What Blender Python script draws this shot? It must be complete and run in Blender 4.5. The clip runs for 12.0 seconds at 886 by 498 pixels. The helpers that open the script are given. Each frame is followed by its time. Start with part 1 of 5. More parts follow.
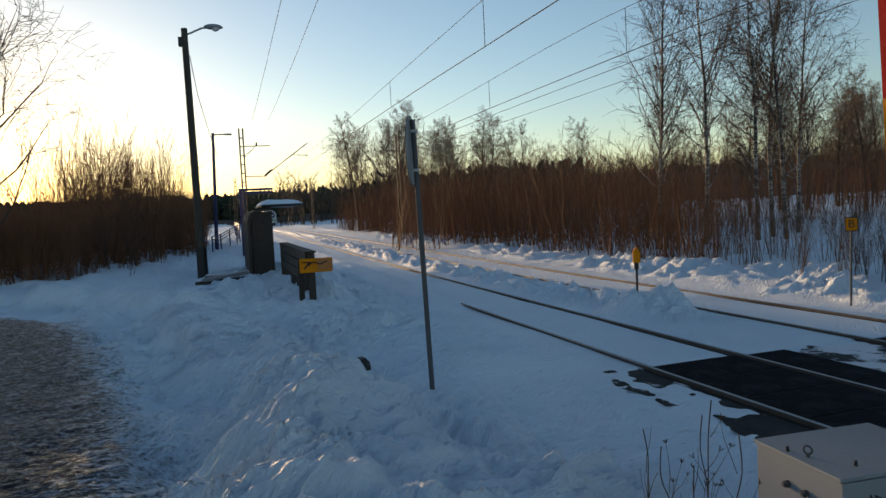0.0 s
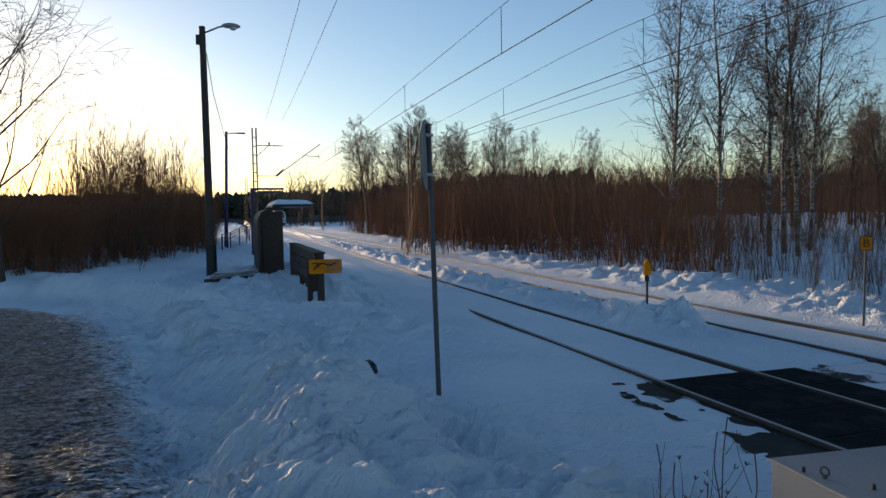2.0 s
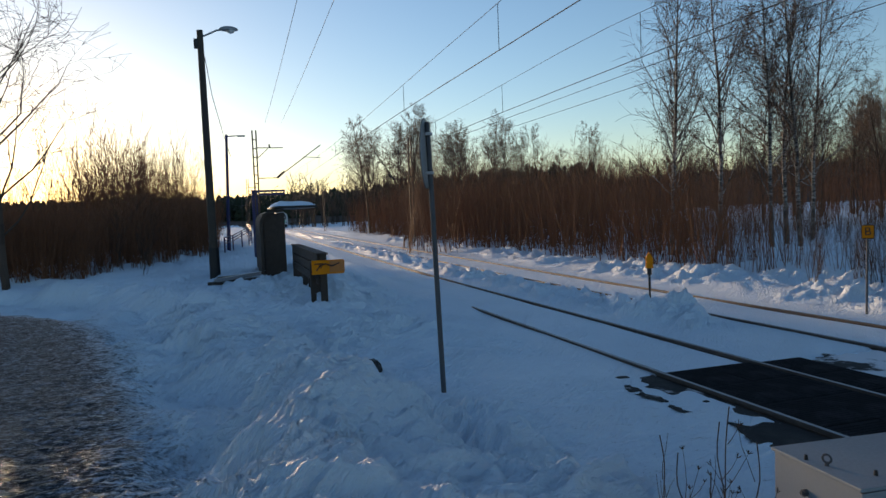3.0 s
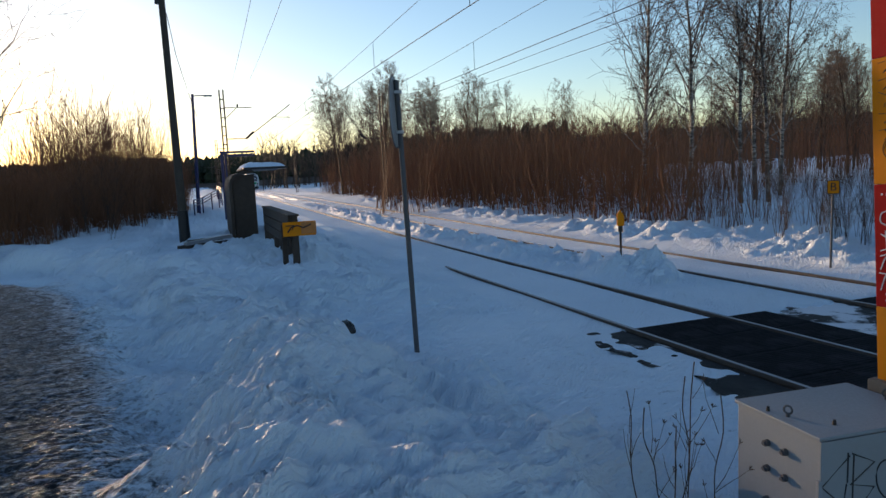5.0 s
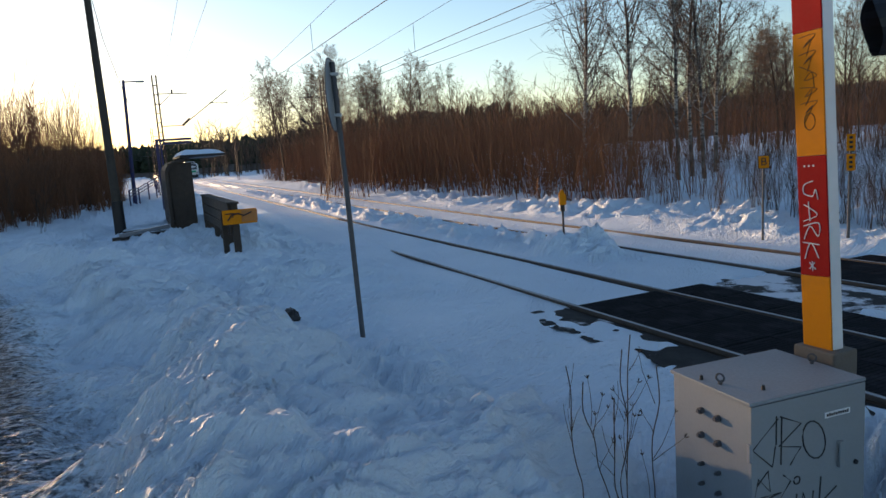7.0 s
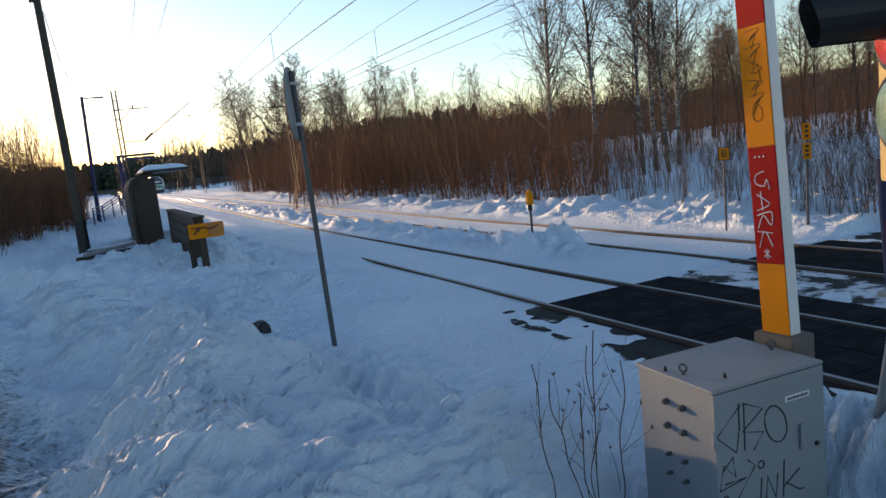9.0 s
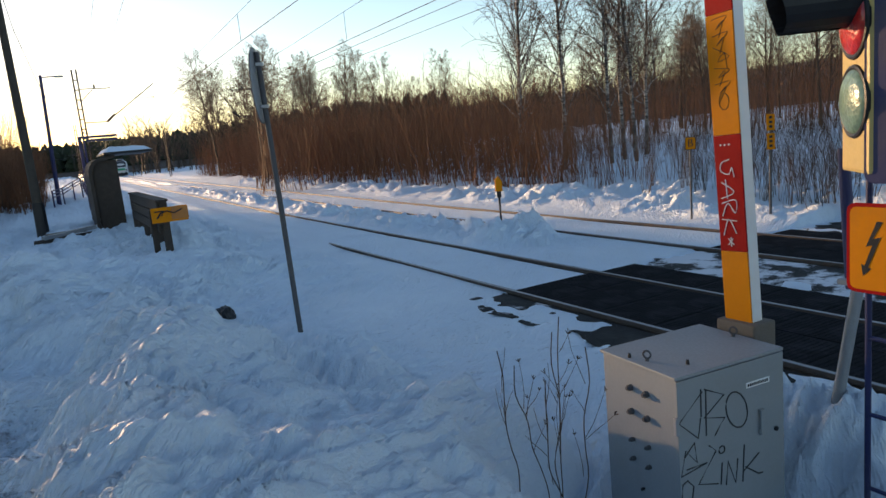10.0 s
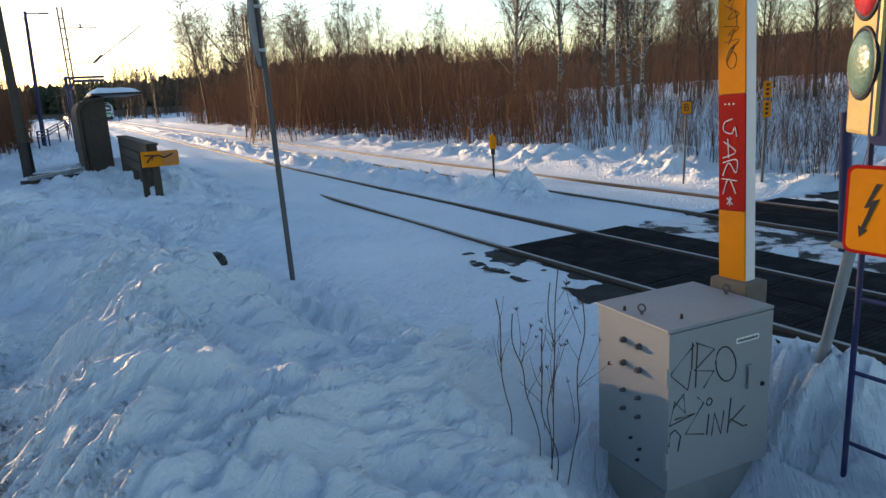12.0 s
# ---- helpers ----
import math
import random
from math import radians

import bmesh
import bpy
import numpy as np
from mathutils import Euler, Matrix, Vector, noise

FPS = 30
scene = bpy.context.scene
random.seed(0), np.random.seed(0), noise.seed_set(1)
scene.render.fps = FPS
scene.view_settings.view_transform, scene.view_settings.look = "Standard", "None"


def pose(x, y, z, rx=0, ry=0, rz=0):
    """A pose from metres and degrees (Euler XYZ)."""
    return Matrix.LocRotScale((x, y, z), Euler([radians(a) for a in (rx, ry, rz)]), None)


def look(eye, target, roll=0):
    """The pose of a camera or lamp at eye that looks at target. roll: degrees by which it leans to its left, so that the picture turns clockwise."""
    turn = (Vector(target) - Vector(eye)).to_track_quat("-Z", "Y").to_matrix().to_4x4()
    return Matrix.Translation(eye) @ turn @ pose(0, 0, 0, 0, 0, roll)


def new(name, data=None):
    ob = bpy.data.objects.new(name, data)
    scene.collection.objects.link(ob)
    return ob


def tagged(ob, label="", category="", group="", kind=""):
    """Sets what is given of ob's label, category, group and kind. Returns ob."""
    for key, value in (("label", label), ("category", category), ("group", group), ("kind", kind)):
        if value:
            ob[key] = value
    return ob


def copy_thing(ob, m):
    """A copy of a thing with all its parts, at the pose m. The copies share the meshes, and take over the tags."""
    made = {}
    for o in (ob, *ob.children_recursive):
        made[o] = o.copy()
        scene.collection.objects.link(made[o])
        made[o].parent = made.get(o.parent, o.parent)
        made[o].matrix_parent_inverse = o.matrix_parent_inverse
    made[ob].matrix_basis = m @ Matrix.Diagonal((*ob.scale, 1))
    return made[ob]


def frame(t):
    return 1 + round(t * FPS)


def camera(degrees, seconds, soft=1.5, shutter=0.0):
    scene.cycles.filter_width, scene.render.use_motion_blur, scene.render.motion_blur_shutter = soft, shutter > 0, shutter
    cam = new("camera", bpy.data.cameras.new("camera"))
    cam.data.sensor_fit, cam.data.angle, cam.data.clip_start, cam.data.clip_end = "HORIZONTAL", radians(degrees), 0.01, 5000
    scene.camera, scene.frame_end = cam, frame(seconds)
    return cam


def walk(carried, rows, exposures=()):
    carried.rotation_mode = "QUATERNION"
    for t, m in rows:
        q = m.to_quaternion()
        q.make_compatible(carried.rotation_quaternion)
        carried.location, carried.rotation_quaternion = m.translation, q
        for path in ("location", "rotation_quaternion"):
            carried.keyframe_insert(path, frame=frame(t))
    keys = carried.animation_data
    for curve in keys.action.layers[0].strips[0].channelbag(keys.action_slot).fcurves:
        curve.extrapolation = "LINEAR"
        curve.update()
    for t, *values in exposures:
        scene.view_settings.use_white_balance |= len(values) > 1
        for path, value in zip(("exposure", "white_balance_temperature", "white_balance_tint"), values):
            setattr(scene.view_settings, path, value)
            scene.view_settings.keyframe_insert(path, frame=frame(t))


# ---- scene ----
cam = camera(65.6, 12.0)
PATH = [
    (0, (-0.168, -0.022, 2.364), (0.459, 1.873, 2.246), -2.8),
    (0.5, (-0.2, -0.014, 2.376), (0.397, 1.892, 2.267), -2.0),
    (1, (-0.181, 0.144, 2.382), (0.404, 2.052, 2.26), -1.5),
    (1.5, (-0.185, 0.087, 2.355), (0.38, 2.003, 2.243), -0.4),
    (2, (-0.199, 0.032, 2.358), (0.407, 1.935, 2.257), -0.9),
    (2.5, (-0.206, -0.005, 2.36), (0.374, 1.906, 2.265), -2.0),
    (4.5, (-0.158, -0.002, 2.35), (0.521, 1.869, 2.148), -2.6),
    (5, (-0.153, 0.022, 2.356), (0.509, 1.896, 2.13), -2.8),
    (5.5, (-0.145, 0.019, 2.358), (0.52, 1.891, 2.122), -2.9),
    (6, (-0.153, 0.014, 2.352), (0.511, 1.883, 2.095), -2.8),
    (6.5, (-0.132, 0.012, 2.349), (0.589, 1.855, 2.063), -3.1),
    (7, (-0.087, 0.031, 2.337), (0.711, 1.844, 2.055), -4.0),
    (9, (-0.035, -0.009, 2.336), (0.835, 1.771, 2.058), -6.3),
    (9.5, (-0.024, 0.034, 2.316), (0.887, 1.783, 1.979), -5.6),
    (10, (0.006, 0.026, 2.319), (0.947, 1.76, 1.994), -5.5),
    (10.5, (-0.007, 0.008, 2.346), (0.98, 1.725, 2.068), -5.0),
    (11, (0.022, -0.023, 2.332), (1.073, 1.652, 2.035), -6.8),
    (11.5, (-0.145, -0.03, 2.334), (0.82, 1.688, 1.995), -4.4),
    (12, (-0.093, 0.036, 2.269), (0.862, 1.736, 1.823), -3.2),
]
walk(cam, [(t, look(eye, target, roll)) for t, eye, target, roll in PATH], exposures=[(0.0, 0.53, 6600, 13), (1.0, 0.47, 6250, 15), (2.5, 0.44, 5850, 14), (5.5, 0.77, 6000, 17), (7.0, 0.95, 6250, 18), (9.5, 1.16, 6500, 18), (11.0, 1.18, 6800, 18), (12.0, 1.48, 6700, 16)])

# ---- light: low winter sun ahead on the left, clear sky ----
SUN_AZ, SUN_EL = -15.5, 5.4
world = bpy.data.worlds.new("sky")
scene.world = world
world.use_nodes = True
wn = world.node_tree
sky = wn.nodes.new("ShaderNodeTexSky")
sky.sky_type = "NISHITA"
sky.sun_disc = False
sky.sun_elevation, sky.sun_rotation = radians(SUN_EL), radians(SUN_AZ)
sky.altitude, sky.air_density, sky.dust_density, sky.ozone_density = 50, 1.0, 0.35, 2.0
wn.links.new(sky.outputs[0], wn.nodes["Background"].inputs[0])
wn.nodes["Background"].inputs[1].default_value = 0.15
sun = new("sun", bpy.data.lights.new("sun", "SUN"))
sun.data.energy, sun.data.angle, sun.data.color = 3.6, radians(0.8), (1.0, 0.66, 0.34)
sd = Vector((math.sin(radians(SUN_AZ)) * math.cos(radians(SUN_EL)), math.cos(radians(SUN_AZ)) * math.cos(radians(SUN_EL)), math.sin(radians(SUN_EL))))
sun.matrix_world = look(sd * 300, (0, 0, 0))

# ---- materials ----


class Nodes:
    """A short way to write node materials."""

    def __init__(self, name):
        self.mat = bpy.data.materials.new(name)
        self.mat.use_nodes = True
        self.t = self.mat.node_tree
        self.bsdf = self.t.nodes["Principled BSDF"]
        self.co = self.t.nodes.new("ShaderNodeTexCoord").outputs["Object"]

    def put(self, socket, value):
        if isinstance(value, bpy.types.NodeSocket):
            self.t.links.new(value, socket)
        else:
            socket.default_value = value

    def mapped(self, scale, vec=None, turn=0.0):
        n = self.t.nodes.new("ShaderNodeMapping")
        self.put(n.inputs[0], vec or self.co)
        n.inputs["Rotation"].default_value = (0, 0, radians(turn))
        n.inputs["Scale"].default_value = scale
        return n.outputs[0]

    def noise(self, scale, detail=4, rough=0.55, vec=None):
        n = self.t.nodes.new("ShaderNodeTexNoise")
        self.put(n.inputs["Vector"], vec or self.co)
        n.inputs["Scale"].default_value, n.inputs["Detail"].default_value, n.inputs["Roughness"].default_value = scale, detail, rough
        return n.outputs["Fac"]

    def ramp(self, fac, *stops):
        n = self.t.nodes.new("ShaderNodeValToRGB")
        self.put(n.inputs[0], fac)
        e = n.color_ramp.elements
        while len(e) < len(stops):
            e.new(0.5)
        for el, (p, c) in zip(e, stops):
            el.position = p
            el.color = (c, c, c, 1) if isinstance(c, (int, float)) else (*c, 1)
        return n.outputs[0]

    def mix(self, fac, a, b):
        n = self.t.nodes.new("ShaderNodeMix")
        n.data_type = "RGBA"
        self.put(n.inputs[0], fac)
        for s, v in ((n.inputs[6], a), (n.inputs[7], b)):
            self.put(s, (*v, 1) if isinstance(v, tuple) else v)
        return n.outputs[2]

    def math(self, op, a, b=0.0):
        n = self.t.nodes.new("ShaderNodeMath")
        n.operation = op
        self.put(n.inputs[0], a)
        self.put(n.inputs[1], b)
        return n.outputs[0]

    def random(self):
        return self.t.nodes.new("ShaderNodeObjectInfo").outputs["Random"]

    def island(self):
        return self.t.nodes.new("ShaderNodeNewGeometry").outputs["Random Per Island"]

    def done(self, colour, rough=0.6, metal=0.0, height=None, strength=0.3, distance=0.02, spec=0.5):
        self.put(self.bsdf.inputs["Base Color"], (*colour, 1) if isinstance(colour, tuple) else colour)
        self.put(self.bsdf.inputs["Roughness"], rough)
        self.put(self.bsdf.inputs["Metallic"], metal)
        self.bsdf.inputs["Specular IOR Level"].default_value = spec
        if height is not None:
            b = self.t.nodes.new("ShaderNodeBump")
            b.inputs["Strength"].default_value, b.inputs["Distance"].default_value = strength, distance
            self.put(b.inputs["Height"], height)
            self.t.links.new(b.outputs[0], self.bsdf.inputs["Normal"])
        return self.mat


def worn(name, c, rough=0.55, metal=0.0, var=0.25, scale=6.0, dirt=(0.12, 0.1, 0.08), amount=0.25, bump=0.15, spec=0.4):
    """Paint, metal or wood: colour with two scales of variation and some dirt."""
    m = Nodes(name)
    lo, hi = tuple(v * (1 - var) for v in c), tuple(min(1, v * (1 + var)) for v in c)
    base = m.mix(m.noise(scale, 5), lo, hi)
    stain = m.ramp(m.noise(scale * 0.4, 6, 0.7), (0.5, 0.0), (0.72, amount))
    fine = m.noise(scale * 14, 3)
    return m.done(m.mix(stain, base, dirt), m.ramp(fine, (0.3, rough * 0.8), (0.7, min(1, rough * 1.2))), metal, fine, bump, 0.004, spec)


def snow_parts(m):
    fine, mid, big = m.noise(60, 5, 0.7), m.noise(11, 6, 0.65), m.noise(0.35, 3)
    col = m.mix(m.ramp(big, (0.35, 0.0), (0.7, 1.0)), (0.69, 0.785, 0.88), (0.78, 0.865, 0.94))
    specks = m.ramp(m.noise(26, 6, 0.75), (0.70, 0.0), (0.82, 0.3))
    grime = m.ramp(m.noise(1.7, 5, 0.7), (0.58, 0.0), (0.78, 0.16))
    col = m.mix(grime, m.mix(specks, col, (0.45, 0.43, 0.42)), (0.52, 0.52, 0.54))
    sweep = m.noise(0.8, 2)
    ripples = []
    for turn, scale in ((44, (11, 1.9, 3)), (74, (7, 1.5, 3))):
        n = m.noise(1.0, 4, 0.6, m.mapped(scale, m.mapped((1, 1, 1), None, turn)))
        ripples.append(m.math("SUBTRACT", 1.0, m.math("ABSOLUTE", m.math("MULTIPLY", m.math("SUBTRACT", n, 0.5), 4.0))))
    combed = m.mix(m.ramp(sweep, (0.42, 0.0), (0.58, 1.0)), ripples[0], ripples[1])
    h = m.math("ADD", m.math("ADD", m.math("MULTIPLY", mid, 0.8), m.math("MULTIPLY", fine, 0.3)), m.math("MULTIPLY", combed, 0.85))
    return col, m.ramp(fine, (0.3, 0.42), (0.7, 0.75)), h


def snow_material():
    m = Nodes("snow")
    col, rough, h = snow_parts(m)
    return m.done(col, rough, 0, h, 0.7, 0.035, 0.35)


def trodden_material():
    """Snow that gives way to icy gravel where the ground is driven on."""
    m = Nodes("snow_and_ice")
    col, rough, h = snow_parts(m)
    streak, fine, grit = m.noise(5, 5, 0.7, m.mapped((1.0, 1.9, 1))), m.noise(24, 6, 0.75, m.mapped((0.7, 1.5, 1))), m.noise(120, 3, 0.7)
    crust = m.math("ADD", m.math("MULTIPLY", streak, 0.4), m.math("MULTIPLY", fine, 0.6))
    ice = m.ramp(crust, (0.49, 0.0), (0.57, 1.0))
    gravel = m.mix(ice, m.mix(grit, (0.014, 0.016, 0.02), (0.045, 0.047, 0.052)), (0.20, 0.245, 0.31))
    at = m.t.nodes.new("ShaderNodeAttribute")
    at.attribute_name = "ice"
    edge = m.math("ADD", at.outputs["Fac"], m.math("MULTIPLY", m.math("SUBTRACT", crust, 0.5), -2.6))
    fac = m.math("MULTIPLY", m.ramp(edge, (0.30, 0.0), (0.80, 1.0)), m.ramp(at.outputs["Fac"], (0.02, 0.0), (0.12, 1.0)))
    hh = m.math("ADD", m.math("MULTIPLY", streak, 0.5), m.math("MULTIPLY", fine, 2.2))
    return m.done(m.mix(fac, col, gravel), m.mix(fac, rough, m.ramp(fine, (0.4, 0.55), (0.6, 0.28))), 0, m.mix(fac, h, hh), 1.0, 0.058, 0.3)


def asphalt_material(name, cover):
    m = Nodes(name)
    patch, fine = m.noise(1.3, 6, 0.7), m.noise(60, 4, 0.7)
    col = m.mix(fine, (0.015, 0.015, 0.016), (0.045, 0.044, 0.042))
    frost = m.ramp(patch, (cover, 0.0), (cover + 0.07, 0.9))
    return m.done(m.mix(frost, col, (0.7, 0.71, 0.74)), m.ramp(patch, (0.4, 0.6), (0.6, 0.85)), 0, fine, 0.5, 0.01, 0.08)


def bark_material(name, c1, c2, rnd=0.35):
    m = Nodes(name)
    base = m.mix(m.noise(9, 5, 0.7, m.mapped((3, 3, 0.7))), c1, c2)
    shade = m.mix(m.island(), tuple(v * (1 - rnd) for v in c1), tuple(v * (1 + rnd) for v in c2))
    return m.done(m.mix(0.5, base, shade), 0.8, 0, m.noise(40, 4), 0.4, 0.01, 0.2)


def birch_material():
    m = Nodes("birch_bark")
    bands = m.ramp(m.noise(3.0, 6, 0.75, m.mapped((1.5, 1.5, 5))), (0.42, 0.0), (0.56, 1.0))
    big = m.ramp(m.noise(0.8, 4, 0.7, m.mapped((1, 1, 1.2))), (0.42, 0.15), (0.6, 1.0))
    return m.done(m.mix(m.math("MULTIPLY", bands, big), (0.035, 0.028, 0.024), (0.46, 0.41, 0.36)), 0.7, 0, bands, 0.3, 0.01, 0.2)


SNOW, TRODDEN, ASPHALT, FROSTED = snow_material(), trodden_material(), asphalt_material("asphalt", 0.58), asphalt_material("frosted_asphalt", 0.46)
BIRCH = birch_material()
GROVETWIG = bark_material("grove_twig", (0.12, 0.082, 0.055), (0.2, 0.135, 0.09))
TWIG = bark_material("birch_twig", (0.06, 0.036, 0.026), (0.105, 0.064, 0.044))
WILLOW = bark_material("willow_bark", (0.115, 0.05, 0.027), (0.23, 0.105, 0.052))
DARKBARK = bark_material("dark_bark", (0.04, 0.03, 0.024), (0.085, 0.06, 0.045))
NEEDLE = bark_material("needles", (0.018, 0.026, 0.014), (0.04, 0.048, 0.026))
WOODS = bark_material("bare_woods", (0.05, 0.034, 0.025), (0.10, 0.066, 0.045))
STEEL = worn("weathered_galvanised_steel", (0.30, 0.31, 0.32), 0.5, 0.4, 0.15, 8)
DARKSTEEL = worn("dark_weathered_steel", (0.075, 0.075, 0.08), 0.65, 0.0, 0.25, 5)
GREYPAINT = worn("light_grey_paint", (0.235, 0.25, 0.26), 0.6, 0.0, 0.06, 4, (0.2, 0.19, 0.17), 0.35)
RAILSTEEL = worn("rail_steel", (0.075, 0.058, 0.048), 0.7, 0.15, 0.3, 10)
RUBBER = worn("crossing_rubber", (0.012, 0.012, 0.014), 0.85, 0.0, 0.35, 5, (0.2, 0.2, 0.22), 0.12, 0.4, spec=0.08)
BLACK = worn("black_plastic", (0.012, 0.012, 0.014), 0.45, 0.0, 0.3, 9, (0.1, 0.1, 0.1), 0.1)
NAVY = worn("dark_blue_paint", (0.014, 0.02, 0.085), 0.5, 0.0, 0.2, 5)
RUST = worn("rusty_mast_steel", (0.045, 0.034, 0.028), 0.8, 0.0, 0.3, 5)
POLEWOOD = worn("tarred_pole_wood", (0.055, 0.045, 0.036), 0.85, 0.0, 0.35, 5)
GREYWOOD = worn("weathered_wood", (0.05, 0.037, 0.029), 0.85, 0.0, 0.4, 7, (0.05, 0.04, 0.035), 0.4, 0.4)
CONCRETE = worn("concrete", (0.26, 0.25, 0.235), 0.85, 0.0, 0.2, 5, (0.1, 0.09, 0.08), 0.4, 0.3)
YELLOW = worn("yellow_paint", (0.66, 0.215, 0.002), 0.65, 0.0, 0.12, 6, (0.25, 0.13, 0.04), 0.3, spec=0.12)
RED = worn("red_paint", (0.34, 0.005, 0.005), 0.65, 0.0, 0.15, 6, (0.2, 0.03, 0.02), 0.3, spec=0.1)
WHITE = worn("white_paint", (0.72, 0.72, 0.71), 0.45, 0.0, 0.06, 6, (0.35, 0.33, 0.3), 0.2)
WIRE = worn("wire_copper", (0.03, 0.027, 0.025), 0.9, 0.0, 0.2, 3)

# ---- building helpers ----


def part(name, bm, material, parent=None, label="", smooth=False):
    """Links a bmesh as one mesh object, under a thing or a part if one is given."""
    me = bpy.data.meshes.new(name)
    bm.normal_update()
    bm.to_mesh(me)
    bm.free()
    me.materials.append(material)
    if smooth:
        me.shade_smooth()
    ob = new(name, me)
    if parent:
        ob.parent = parent
    return tagged(ob, label)


def thing(name, label, category, at=(0, 0, 0), rz=0.0, group="", kind=""):
    ob = new(name)
    ob.empty_display_size = 0.1
    ob.matrix_basis = pose(*at, 0, 0, rz)
    return tagged(ob, label, category, group, kind)


def bx(bm, lo, hi, bevel=0.0, m=None):
    """A box from corner to corner, with bevelled edges."""
    lo, hi = Vector(lo), Vector(hi)
    g = bmesh.ops.create_cube(bm, size=1)["verts"]
    bmesh.ops.scale(bm, vec=hi - lo, verts=g)
    bmesh.ops.translate(bm, vec=(lo + hi) / 2, verts=g)
    if bevel:
        es = list({e for v in g for e in v.link_edges})
        g = list({v for f in bmesh.ops.bevel(bm, geom=es, offset=bevel, segments=2, affect="EDGES", profile=0.6)["faces"] for v in f.verts} | {v for v in g if v.is_valid})
    if m is not None:
        bmesh.ops.transform(bm, matrix=m, verts=[v for v in g if v.is_valid])
    return bm


def tube(bm, a, b, r0, r1=None, sides=12, bevel=0.0):
    """A round bar from a to b."""
    a, b = Vector(a), Vector(b)
    r1 = r0 if r1 is None else r1
    d = b - a
    g = bmesh.ops.create_cone(bm, cap_ends=True, segments=sides, radius1=r0, radius2=r1, depth=d.length)["verts"]
    q = d.to_track_quat("Z", "Y").to_matrix().to_4x4()
    bmesh.ops.transform(bm, matrix=Matrix.Translation((a + b) / 2) @ q, verts=g)
    return bm


def pipe(bm, pts, r, sides=8):
    """A bar bent through points, with a constant round section."""
    pts = [Vector(p) for p in pts]
    rings = []
    for i, p in enumerate(pts):
        d = (pts[min(i + 1, len(pts) - 1)] - pts[max(i - 1, 0)]).normalized()
        u = d.orthogonal().normalized() if abs(d.z) > 0.95 else d.cross(Vector((0, 0, 1))).normalized()
        v = d.cross(u)
        rings.append([bm.verts.new(p + r * (math.cos(6.2832 * k / sides) * u + math.sin(6.2832 * k / sides) * v)) for k in range(sides)])
    for a, b in zip(rings, rings[1:]):
        for k in range(sides):
            bm.faces.new((a[k], a[(k + 1) % sides], b[(k + 1) % sides], b[k]))
    bm.faces.new(rings[0][::-1])
    bm.faces.new(rings[-1])
    return bm


def ring(bm, centre, axis, big, small, seg=16, sides=8):
    """A round eye or rim."""
    c, ax = Vector(centre), Vector(axis).normalized()
    u = ax.orthogonal().normalized()
    v = ax.cross(u)
    rows = []
    for i in range(seg):
        d = math.cos(6.2832 * i / seg) * u + math.sin(6.2832 * i / seg) * v
        rows.append([bm.verts.new(c + d * (big + small * math.cos(6.2832 * k / sides)) + ax * small * math.sin(6.2832 * k / sides)) for k in range(sides)])
    for i in range(seg):
        a, b = rows[i], rows[(i + 1) % seg]
        for k in range(sides):
            bm.faces.new((a[k], b[k], b[(k + 1) % sides], a[(k + 1) % sides]))
    return bm


def raw(name, verts, faces, material, label="", category="", kind="", smooth=False):
    me = bpy.data.meshes.new(name)
    me.from_pydata(verts, [], faces)
    me.materials.append(material)
    if smooth:
        me.shade_smooth()
    return tagged(new(name, me), label, category, "", kind)


# value noise on arrays, for the ground
TABLE = np.random.RandomState(7).rand(256, 256)


def vnoise(x, y):
    xi, yi = np.floor(x).astype(int), np.floor(y).astype(int)
    fx, fy = x - xi, y - yi
    fx, fy = fx * fx * (3 - 2 * fx), fy * fy * (3 - 2 * fy)
    g = lambda a, b: TABLE[a & 255, b & 255]
    return (g(xi, yi) * (1 - fx) + g(xi + 1, yi) * fx) * (1 - fy) + (g(xi, yi + 1) * (1 - fx) + g(xi + 1, yi + 1) * fx) * fy


def fbm(x, y, octaves=4, gain=0.5):
    s, a, n = 0, 1.0, 0
    for k in range(octaves):
        s = s + a * (vnoise(x * 2**k + 17.3 * k, y * 2**k + 5.1 * k) - 0.5)
        n, a = n + a, a * gain
    return s / n


def step(a, b, x):
    t = np.clip((x - a) / (b - a), 0, 1)
    return t * t * (3 - 2 * t)


def bend(y):
    """How far the line has swung from its straight course at y."""
    y = np.asarray(y, float)
    s = np.maximum(y - 20, 0)
    return 0.02 * s * s / (s + 6) - np.maximum(y - 185, 0) ** 2 / 900


def ridge(x, y, line, h, left, right):
    """A bank of snow along a line of (y, x), with its own width on each side."""
    ys, xs = [p[0] for p in line], [p[1] for p in line]
    d = x - np.interp(y, ys, xs)
    ends = step(ys[0] - 0.7, ys[0] + 0.2, y) * (1 - step(ys[-1] - 0.5, ys[-1] + 0.5, y))
    return h * ends * np.exp(-((d / np.where(d < 0, left, right)) ** 2))


def blob(x, y, cx, cy, r, h):
    return h * np.exp(-(((x - cx) ** 2 + (y - cy) ** 2) / r**2))


